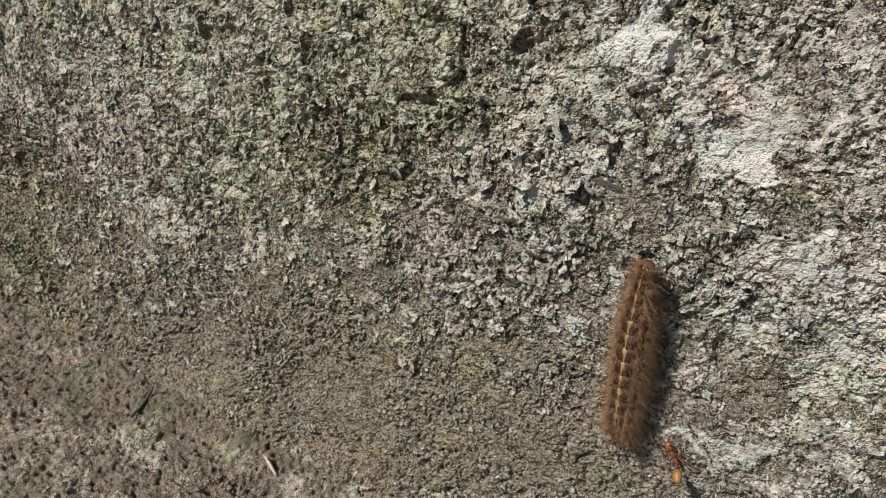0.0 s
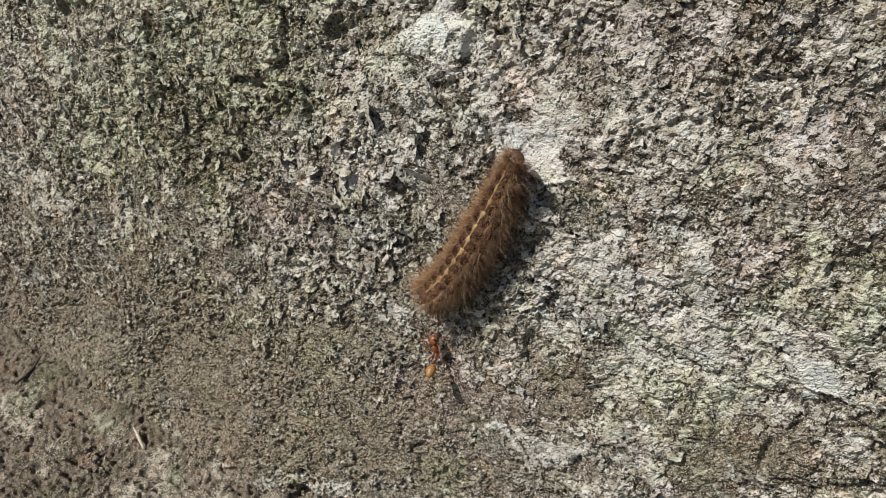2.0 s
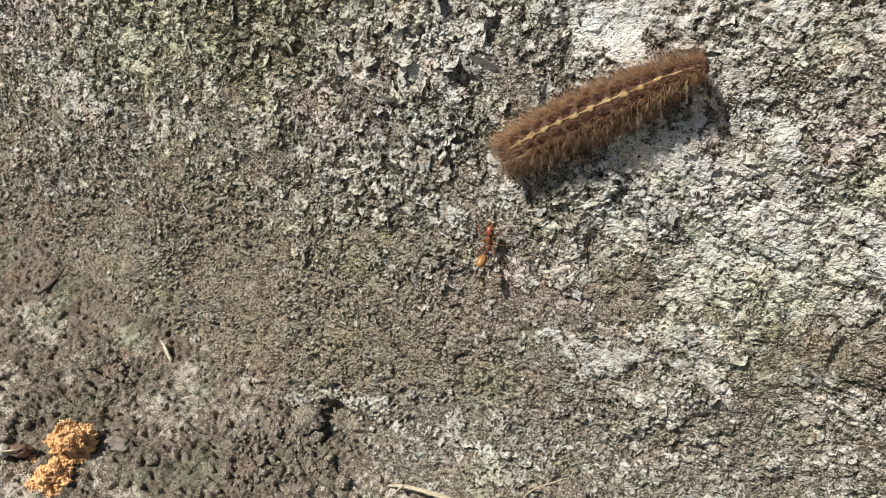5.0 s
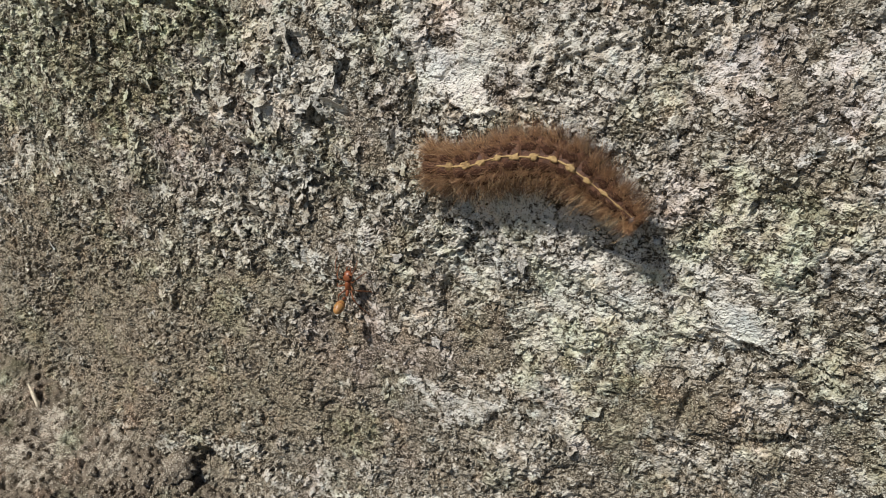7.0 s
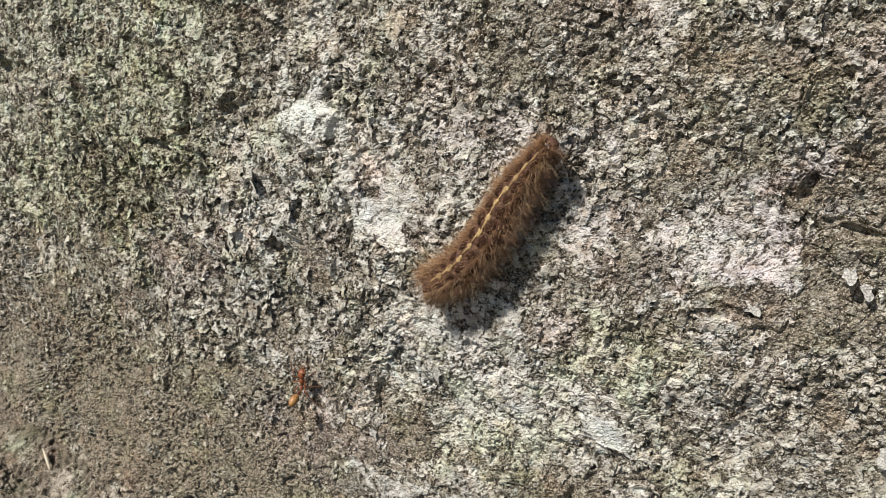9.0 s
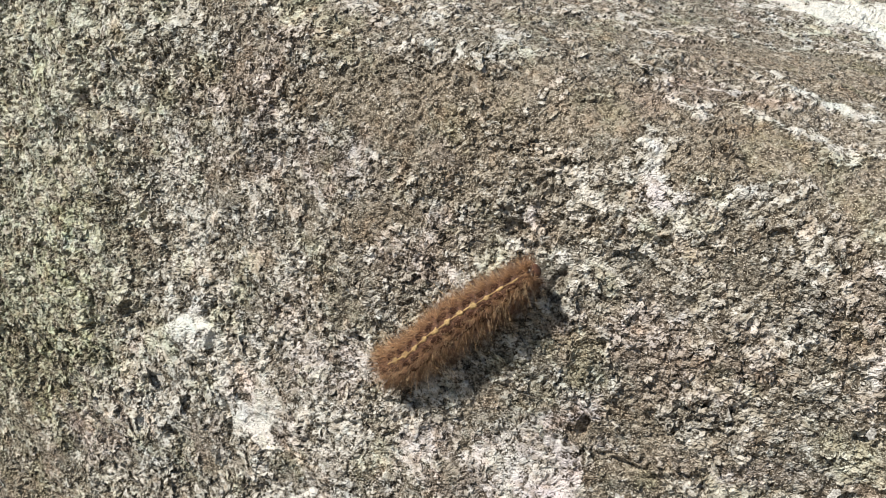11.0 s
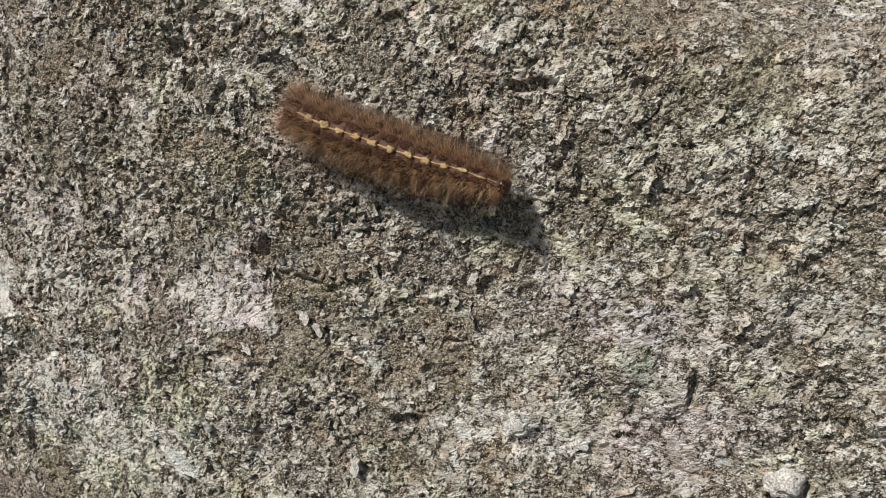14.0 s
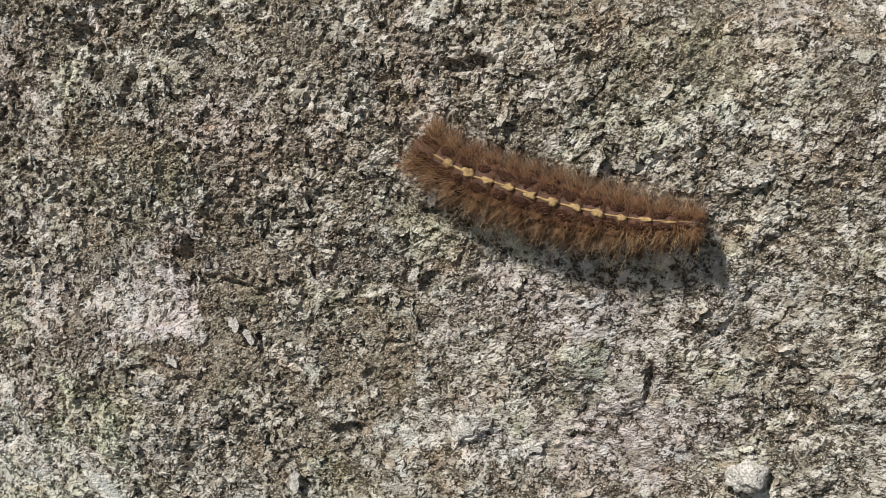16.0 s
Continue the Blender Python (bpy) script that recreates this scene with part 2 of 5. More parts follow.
algae_patch(-94.7, 82.5, (40.7, 14.1), (-0.8, -18.2), 0.4)
algae_patch(-66.7, 42.9, (24.8, 12.0), (1.6, -7.7), 0.35)
algae_patch(9.3, 73.5, (12.7, 6.5), (3.4, -8.2), 0.35)
algae_patch(-22.0, 31.9, (6.5, 4.0), (1.6, -4.7), 0.5)
algae_patch(-83.3, 87.6, (25.6, 13.3), (-1.8, -42.2), 0.35)
algae_patch(104.3, 174.6, (8.4, 2.1), (1.6, -4.6), 0.4)
algae_patch(39.4, 122.2, (3.6, 1.3), (0.5, -2.6), 0.5)
algae_patch(21.6, 93.0, (13.4, 6.1), (0.2, -7.0), 0.35)
crust_patch(2, 84, (22, 4), (4, -24), 0.3)
# broad areas set paler or darker
crust_patch(-152, 35, (36, 3), (-3, 17), 0.50)
crust_patch(-112, 36, (18, 2), (-2, 16), 0.36)
crust_patch(-71, 25, (10, 2), (-2, 9), 0.28)
crust_patch(-32, 145, (22, 4), (-4, 34), 0.26)
crust_patch(25, 144, (17, 2), (-2, 10), 0.30)
crust_patch(-12, 102, (14, -6), (5, 12), 0.18)
crust_patch(48, 246, (16, 2), (-2, 14), 0.30)
crust_patch(125, 127, (18, 2), (-2, 11), 0.30)
bare_patch(-85, 86, (24, 3), (-3, 15), 0.28)
bare_patch(-40, 61, (24, 3), (-3, 12), 0.32)
bare_patch(-65, -33, (20, 2), (-2, 16), 0.35)
bare_patch(-38, -6, (14, 3), (-3, 12), 0.35)
bare_patch(99, 178, (30, 2), (-2, 10), 0.38)
pit(-74.9, 92.7, (3.6, 0.6), (0.3, -1.0), 1.6)
pit(-76.3, 78.0, (2.2, 2.7), (0.7, -0.6), 1.6)
pit(-55.0, 51.8, (1.6, 0.4), (0.2, -0.7), 0.8)
pit(46.0, 128.5, (2.2, 0.3), (0.1, -0.6), 1.0)
pit(50.3, 120.3, (1.3, 0.5), (0.3, -0.9), 1.2)
pit(37.7, 112.1, (2.0, 0.2), (0.1, -0.6), 1.0)
pit(33.1, 110.0, (1.6, 0.5), (0.2, -0.5), 0.9)
pit(73.4, 148.1, (1.4, 0.6), (0.4, -1.1), 1.5)
pit(75.4, 139.2, (1.0, 0.5), (0.3, -0.8), 0.9)
pit(-12.1, 57.0, (2.6, 0.6), (0.1, -0.5), 1.0)
pit(-50.5, 6.0, (3.4, 0.8), (0.6, -2.2), 3.2)
pit(-22.5, 69.2, (0.9, 0.5), (0.3, -0.9), 1.0)
pit(-34.0, 96.5, (0.5, 0.6), (1.2, -2.6), 1.2)
pit(2.8, 18.2, (2.6, 0.8), (0.8, -2.2), 3.0)
pit(-28.0, 100.0, (0.5, 0.4), (0.7, -2.0), 1.2)

# smooth plates, lilac-grey lichen, brown stains and crevices
plate_patch(-41.5, 112.6, (6.5, 2.0), (1.2, -3.9), 0.9)
plate_patch(-19.0, 99.1, (3.7, 1.4), (1.0, -3.1), 1)
plate_patch(27.9, 83.7, (4.3, -0.3), (0.1, -2.1), 1)
plate_patch(-18.6, 99.7, (4.4, 1.5), (1.4, -4.2), 0.5)
plate_patch(-5.5, 87.4, (2.0, 3.9), (3.1, -1.7), 0.5)
plate_patch(6.4, 80.6, (4.9, 0.3), (0.3, -4.3), 0.4)
plate_patch(-11.7, 87.3, (3.3, 1.6), (1.1, -4.2), 0.35)
plate_patch(85.8, 120.0, (2.8, 2.4), (0.8, -1.2), 0.9)
plate_patch(-44.5, 106.8, (8.0, 4.0), (-0.1, -10.0), 0.35)
plate_patch(-16.9, 100.3, (6.2, 3.6), (0.1, -4.9), 0.6)
plate_patch(16.4, 75.0, (5.3, 0.6), (0.2, -2.8), 0.3)
plate_patch(-28.9, 101.4, (1.6, -3.1), (-4.6, -2.5), 0.45)
bare_patch(48.0, 127.1, (5.9, -0.1), (-1.7, -11.8), 0.45)
bare_patch(66.7, 160.1, (3.6, 1.7), (1.1, -3.0), 0.6)
bare_patch(-93.5, 22.4, (33.8, 13.6), (-0.0, -14.1), 0.25)
bare_patch(-56.4, 20.6, (32.6, 6.6), (-0.6, -9.0), 0.3)
bare_patch(31.6, 180.0, (13.9, 2.7), (1.4, -4.2), 0.5)
pit(-61.6, 92.9, (1.2, -3.3), (-0.6, -0.3), 1.6)
pit(-67.9, 98.5, (1.5, 0.5), (0.3, -2.3), 1.4)
pit(-58.3, 106.7, (1.4, 0.0), (-0.7, -2.8), 1.3)
pit(-34.3, 111.3, (0.9, 0.1), (0.2, -2.5), 1.3)
pit(26.3, 67.5, (0.8, 0.1), (0.3, -3.0), 1.3)
pit(-29.3, 78.9, (1.5, 0.7), (0.2, -0.9), 1.5)
pit(-26.5, 95.4, (0.6, 0.2), (0.3, -2.8), 1.2)
pit(-38.9, 94.3, (1.1, 0.4), (0.5, -2.0), 1.2)
pit(-42.0, 85.3, (1.2, 0.4), (0.5, -2.0), 1.6)
pit(-12.9, 67.4, (1.0, 0.3), (0.5, -2.7), 1.2)
pit(-180.8, 43.0, (2.1, 1.0), (1.4, -8.9), 1.3)
pit(-68.2, 103.7, (0.9, 0.2), (0.7, -3.1), 1.3)
pit(-119.7, 93.2, (5.4, 1.5), (-0.0, -1.4), 1.2)
pit(53.2, 170.5, (1.3, 0.5), (0.3, -0.9), 1.2)
pit(18.3, 158.2, (2.0, 0.8), (0.3, -1.5), 1.2)
pit(39.6, 164.6, (1.2, 0.5), (0.2, -0.8), 1.0)
pit(73.7, 166.9, (3.2, 0.8), (0.2, -0.7), 1.3)
pit(87.2, 170.2, (1.2, 0.3), (0.3, -0.9), 1.3)
pit(105.2, 133.6, (0.5, 0.1), (0.4, -2.1), 1.1)
pit(38.4, 131.2, (0.9, 0.2), (0.2, -2.3), 1.3)
pit(27.4, 152.5, (1.0, 0.1), (-0.3, -3.2), 1.2)
pit(68.4, 112.3, (2.6, 1.1), (0.3, -1.0), 1.3)
pit(121.5, 126.1, (1.1, 0.5), (0.4, -1.3), 1.5)
lilac_patch(36.8, 170.4, (5.3, 0.1), (-0.1, -3.6), 1)
lilac_patch(21.7, 161.3, (3.1, 1.2), (0.4, -2.2), 0.9)
lilac_patch(37.2, 130.4, (5.5, 3.0), (1.6, -7.3), 1)
lilac_patch(36.6, 119.6, (5.5, 2.9), (1.2, -3.9), 1)
lilac_patch(-3.9, 120.5, (15.6, 8.1), (1.4, -5.3), 0.6)
lilac_patch(-16.7, 155.5, (15.5, 3.5), (-0.8, -7.5), 0.7)
lilac_patch(93.9, 140.0, (20.4, 3.0), (1.1, -7.8), 0.8)
lilac_patch(104.8, 127.4, (17.3, 7.4), (2.8, -8.4), 0.8)
lilac_patch(21.5, 116.0, (12.3, 11.8), (4.0, -3.5), 0.7)
lilac_patch(60.8, 135.1, (9.1, 3.1), (0.7, -4.2), 0.6)
lilac_patch(-65.7, 74.5, (18.0, 10.9), (0.4, -13.5), 0.8)
lilac_patch(-16.4, 50.7, (10.8, 6.2), (2.3, -7.4), 0.5)
lilac_patch(-163.3, 56.2, (16.4, 5.3), (-0.4, -7.5), 0.5)
lilac_patch(14.1, 87.1, (8.6, 3.9), (3.3, -7.3), 0.4)
crust_patch(36.8, 170.4, (5.1, 0.1), (-0.1, -2.8), 0.7)
crust_patch(37.2, 130.4, (4.6, 2.5), (1.4, -6.2), 0.4)
crust_patch(35.3, 120.0, (5.6, 3.0), (1.2, -3.8), 0.6)
crust_patch(37.8, 117.5, (8.4, 0.0), (-0.4, -2.8), 0.9)
crust_patch(33.2, 120.7, (2.3, 2.1), (3.7, -3.7), 0.8)
crust_patch(21.7, 161.3, (2.7, 1.1), (0.4, -1.9), 0.6)
crust_patch(13.2, 150.8, (4.1, 1.8), (0.4, -1.9), 0.4)
crust_patch(88.6, 119.8, (13.4, 5.5), (1.7, -5.5), 0.35)
crust_patch(77.1, 118.0, (7.3, 2.8), (0.9, -3.2), 0.3)
crust_patch(-131.8, 42.5, (8.3, 3.2), (0.4, -9.0), 0.5)
crust_patch(-101.1, 77.0, (5.3, 1.9), (0.3, -3.5), 0.4)
crust_patch(-87.2, 94.4, (4.7, 1.4), (0.4, -3.0), 0.4)
crust_patch(-45.8, 12.3, (18.2, 5.8), (0.2, -2.8), 0.4)
crust_patch(-14.8, 19.1, (9.0, 0.1), (-0.5, -4.2), 0.5)
crust_patch(16.4, 31.7, (5.0, 3.4), (4.6, -10.8), 0.4)
algae_patch(-110.2, 67.2, (28.7, 10.6), (0.1, -10.6), 0.7)
algae_patch(-178.6, 16.4, (12.2, 4.8), (5.8, -17.7), 0.8)
algae_patch(21.7, 95.4, (10.7, 4.8), (0.1, -7.0), 0.8)
algae_patch(97.3, 134.7, (2.8, 1.2), (0.7, -2.2), 0.8)
algae_patch(18.1, 63.7, (8.5, 4.8), (3.3, -7.6), 0.6)
algae_patch(-43.1, 26.6, (23.9, 10.0), (0.4, -8.8), 0.25)
algae_patch(95.8, 166.5, (6.5, 3.0), (1.4, -2.8), 0.5)
algae_patch(43.0, 80.1, (4.9, 2.9), (3.5, -7.2), 0.6)
bare_patch(51.6, 185.9, (14.7, 1.2), (1.1, -4.2), 0.5)
bare_patch(78.9, 178.6, (11.0, 2.2), (1.0, -4.1), 0.55)
bare_patch(24.7, 203.9, (20.0, 13.9), (4.5, -9.1), 0.5)
bare_patch(-10.4, 169.3, (23.4, 5.9), (0.7, -4.4), 0.45)
bare_patch(7.4, 163.4, (12.7, 3.5), (0.4, -4.6), 0.5)
bare_patch(55.3, 168.0, (7.2, 1.4), (0.8, -4.6), 0.45)
bare_patch(25.3, 144.3, (11.2, 0.9), (-0.7, -4.4), 0.5)
bare_patch(-81.5, 24.9, (22.7, 8.6), (-0.2, -8.5), 0.3)
bare_patch(-31.4, 34.5, (17.5, 3.8), (-0.7, -8.0), 0.35)
bare_patch(75.3, 127.9, (3.7, 1.4), (2.5, -9.8), 0.5)
bare_patch(43.6, 116.3, (6.2, 0.1), (-1.0, -8.3), 0.4)
bare_patch(-95.3, 72.2, (17.5, 6.1), (0.7, -7.3), 0.35)
bare_patch(-51.9, 91.6, (5.7, 1.9), (1.3, -5.9), 0.4)
bare_patch(-47.1, 101.0, (4.4, 1.4), (0.9, -3.6), 0.4)


def gather(spots, x, s, wx, ws, core=0.55):
    """Sum of the patches, with ragged edges."""
    out = np.zeros(x.shape, np.float32)
    for cx, cs, a, b, amount in spots:
        reach = 1.7 * (np.hypot(*a) + np.hypot(*b)) + 14
        m = (np.abs(x - cx) < reach) & (np.abs(s - cs) < reach)
        if not m.any():
            continue
        det = a[0] * b[1] - a[1] * b[0]
        dx, ds = x[m] - cx, s[m] - cs
        small = min(1.0, 0.16 * min(np.hypot(*a), np.hypot(*b)) + 0.12)
        dx, ds = dx + wx[m] * small, ds + ws[m] * small
        p, q = (dx * b[1] - ds * b[0]) / det, (ds * a[0] - dx * a[1]) / det
        out[m] += amount * (1 - step(core, 1.35, np.sqrt(p * p + q * q)))
    return out


def graded(inner0, inner1, h, far0, far1, growth=1.35):
    """Even steps of h from inner0 to inner1, and growing ones out to the far ends."""
    mid = list(np.arange(inner0, inner1 + h / 2, h))
    out, d, p = [], h, mid[0]
    while p > far0:
        d *= growth
        p -= d
        out.append(max(p, far0))
    tail, d, p = [], h, mid[-1]
    while p < far1:
        d *= growth
        p += d
        tail.append(min(p, far1))
    return np.array(out[::-1] + mid + tail)


def sheet(name, co, rows, cols, material, attributes, caps=False, smooth=True):
    """A grid of rows x cols corners as one smooth mesh."""
    me = bpy.data.meshes.new(name)
    k = np.arange(rows * cols, dtype=np.int32).reshape(rows, cols)
    quads = np.stack([k[:-1, :-1], k[:-1, 1:], k[1:, 1:], k[1:, :-1]], -1).reshape(-1)
    n = len(quads) // 4
    starts = np.arange(n, dtype=np.int32) * 4
    if caps:
        ends = [k[::-1, 0], k[:, -1]]
        starts = np.concatenate([starts, [len(quads), len(quads) + rows]]).astype(np.int32)
        quads = np.concatenate([quads] + ends)
    me.vertices.add(rows * cols)
    me.vertices.foreach_set("co", np.ascontiguousarray(co, np.float32).reshape(-1))
    me.loops.add(len(quads))
    me.loops.foreach_set("vertex_index", quads.astype(np.int32))
    me.polygons.add(len(starts))
    me.polygons.foreach_set("loop_start", starts)
    me.polygons.foreach_set("use_smooth", np.full(len(starts), smooth))
    me.update(calc_edges=True)
    for key, values in attributes.items():
        at = me.attributes.new(key, "FLOAT", "POINT")
        at.data.foreach_set("value", np.ascontiguousarray(values, np.float32).reshape(-1))
    me.materials.append(material)
    return new(name, me)


# ---- materials ----
class Nodes:
    def __init__(self, name):
        self.mat = bpy.data.materials.new(name)
        self.mat.use_nodes = True
        self.t = self.mat.node_tree
        self.bsdf = self.t.nodes["Principled BSDF"]
        self.co = self.t.nodes.new("ShaderNodeTexCoord").outputs["Object"]

    def link(self, a, b):
        self.t.links.new(a, b)

    def put(self, socket, value):
        if hasattr(value, "is_linked"):
            self.link(value, socket)
        else:
            socket.default_value = value

    def noise(self, mm, detail=4, rough=0.55, distort=0.0, co=None):
        n = self.t.nodes.new("ShaderNodeTexNoise")
        n.inputs["Scale"].default_value = 1000.0 / mm
        n.inputs["Detail"].default_value = detail
        n.inputs["Roughness"].default_value = rough
        n.inputs["Distortion"].default_value = distort
        self.link(co or self.co, n.inputs["Vector"])
        return n.outputs["Fac"]

    def attr(self, name):
        n = self.t.nodes.new("ShaderNodeAttribute")
        n.attribute_name = name
        return n.outputs["Fac"]

    def math(self, op, a, b=0.0, c=0.0):
        n = self.t.nodes.new("ShaderNodeMath")
        n.operation = op
        for i, v in enumerate((a, b, c)):
            self.put(n.inputs[i], v)
        return n.outputs[0]

    def ramp(self, x, a, b, lo=0.0, hi=1.0):
        n = self.t.nodes.new("ShaderNodeMapRange")
        n.interpolation_type = "SMOOTHSTEP"
        for i, v in enumerate((x, a, b, lo, hi)):
            self.put(n.inputs[i], v)
        return n.outputs[0]

    def mix(self, f, a, b):
        n = self.t.nodes.new("ShaderNodeMix")
        n.data_type = "RGBA"
        self.put(n.inputs[0], f)
        self.put(n.inputs[6], a if hasattr(a, "is_linked") else (*a, 1))
        self.put(n.inputs[7], b if hasattr(b, "is_linked") else (*b, 1))
        return n.outputs[2]

    def tint(self, f, a, b):
        """Colour a filtered by colour b where f is 1."""
        out = self.mix(f, a, b)
        out.node.blend_type = "MULTIPLY"
        return out

    def bump(self, height, mm, strength=1.0, normal=None):
        n = self.t.nodes.new("ShaderNodeBump")
        n.inputs["Distance"].default_value = mm * MM
        n.inputs["Strength"].default_value = strength
        self.link(height, n.inputs["Height"])
        if normal:
            self.link(normal, n.inputs["Normal"])
        return n.outputs[0]

    def done(self, colour, rough=0.9, normal=None, **more):
        self.put(self.bsdf.inputs["Base Color"], colour if hasattr(colour, "is_linked") else (*colour, 1))
        self.put(self.bsdf.inputs["Roughness"], rough)
        if normal:
            self.link(normal, self.bsdf.inputs["Normal"])
        for key, value in more.items():
            self.put(self.bsdf.inputs[key.replace("_", " ")], value)
        return self.mat


def concrete_material():
    m = Nodes("lichen_crusted_concrete")
    fine, grit, dust, mid, small = m.noise(0.95, 3, 0.6), m.noise(0.42, 2, 0.6), m.noise(0.24, 1, 0.5), m.noise(3.0, 4), m.noise(1.9, 3, 0.6)
    # pale crust and dirty core meet at ragged, sharp edges
    cover = m.math("MAXIMUM", m.math("MINIMUM", m.math("MULTIPLY_ADD", m.attr("crust"), 0.95, -0.05), 0.26), -0.22)
    for n, k in ((fine, 1.9), (grit, 1.9), (small, 2.0), (mid, 1.3), (m.noise(9, 3), 0.8)):
        cover = m.math("ADD", cover, m.math("MULTIPLY_ADD", n, k, -0.5 * k))
    cover = m.math("ADD", cover, m.math("MULTIPLY", m.attr("mud"), -0.22))
    bold = m.ramp(m.attr("thick"), 0.75, 1.25)
    cover = m.math("ADD", cover, m.math("MULTIPLY", m.ramp(m.attr("thick"), 0.2, 0.7), 0.10))
    cover = m.math("ADD", cover, m.math("MULTIPLY", m.attr("lilac"), 0.10))
    cover = m.math("ADD", cover, m.math("MULTIPLY", bold, 0.30))
    shade = m.math("ADD", m.math("MULTIPLY", grit, 0.42), m.math("MULTIPLY", fine, 0.38))
    shade = m.math("ADD", shade, m.math("MULTIPLY", small, 0.20))
    core = m.mix(m.ramp(shade, 0.41, 0.57), (0.055, 0.045, 0.031), (0.262, 0.225, 0.167))
    core = m.mix(m.ramp(dust, 0.58, 0.66), core, (0.44, 0.395, 0.312))
    tone = m.math("ADD", m.math("MULTIPLY", m.noise(1.7, 3, 0.6), 1.0), m.math("MULTIPLY", m.attr("thick"), 0.11))
    tone = m.math("ADD", tone, m.math("MULTIPLY_ADD", m.attr("crust"), 0.10, -0.02))
    skin = m.mix(m.ramp(tone, 0.36, 0.66), (0.325, 0.288, 0.222), (0.575, 0.540, 0.463))
    skin = m.mix(bold, skin, (0.66, 0.625, 0.53))
    skin = m.mix(m.ramp(dust, 0.40, 0.30), skin, (0.15, 0.128, 0.094))
    colour = m.mix(m.ramp(cover, -0.30, 0.28), core, skin)
    # faint rose, olive, blue-grey and ochre growths of several sizes
    for size, lo, hi, tint in ((17, 0.52, 0.70, (1.03, 0.97, 0.99)), (12, 0.52, 0.68, (0.97, 1.0, 0.90)), (8, 0.52, 0.68, (0.96, 1.0, 1.05)),
                               (23, 0.50, 0.65, (0.96, 0.985, 1.0)), (5, 0.54, 0.68, (1.04, 0.96, 0.90)), (2.6, 0.56, 0.68, (0.94, 1.0, 1.03))):
        colour = m.tint(m.ramp(m.noise(size, 4, 0.6), lo, hi), colour, tint)
    green = m.math("MULTIPLY", m.attr("algae"), m.ramp(m.math("ADD", mid, m.math("MULTIPLY", fine, 0.6)), 0.6, 0.95, 0.25, 1.0))
    colour = m.tint(m.math("MINIMUM", green, 1.0), colour, (0.92, 0.985, 0.85))
    colour = m.tint(m.math("MINIMUM", m.attr("mud"), 1.0), colour, (1.0, 0.965, 0.93))
    colour = m.tint(m.math("MINIMUM", m.attr("thick"), 1.0), colour, (0.97, 1.0, 1.02))
    colour = m.tint(m.math("MINIMUM", m.attr("lilac"), 1.0), colour, (1.0, 0.955, 1.035))
    relief = m.math("ADD", m.math("MULTIPLY", fine, 0.5), m.math("MULTIPLY", grit, 0.6))
    relief = m.math("ADD", relief, m.math("MULTIPLY", dust, 0.45))
    relief = m.math("ADD", relief, m.ramp(cover, -0.25, 0.2, 0.0, 0.22))
    return m.done(colour, 0.92, m.bump(relief, 0.48, 1.0), Specular_IOR_Level=0.15)


def soil_material():
    m = Nodes("dry_soil")
    fine, grit, mid, wide = m.noise(0.8, 3), m.noise(0.33, 2), m.noise(3.0, 4), m.noise(22, 4)
    colour = m.mix(m.ramp(mid, 0.35, 0.65), (0.115, 0.092, 0.066), (0.225, 0.188, 0.140))
    colour = m.mix(m.ramp(fine, 0.52, 0.62), colour, (0.066, 0.052, 0.037))
    colour = m.mix(m.ramp(grit, 0.54, 0.66), colour, (0.30, 0.260, 0.197))
    pale = m.math("ADD", m.attr("crust"), m.math("MULTIPLY_ADD", grit, 2.4, -1.2))
    colour = m.mix(m.ramp(pale, -0.08, 0.4), colour, (0.46, 0.415, 0.330))
    colour = m.mix(m.math("MULTIPLY", m.ramp(wide, 0.5, 0.7), 0.3), colour, (0.16, 0.145, 0.088))
    colour = m.tint(m.ramp(m.noise(13, 4), 0.52, 0.66), colour, (0.90, 1.0, 0.92))
    colour = m.tint(m.ramp(m.noise(7, 4), 0.54, 0.66), colour, (1.06, 0.96, 0.92))
    relief = m.math("ADD", m.math("MULTIPLY", fine, 0.8), m.math("MULTIPLY", grit, 0.5))
    return m.done(colour, 0.95, m.bump(relief, 0.9, 1.0), Specular_IOR_Level=0.1)


CONCRETE, SOIL = concrete_material(), soil_material()

# ---- kerb ----
SKIN_RIMS = {}


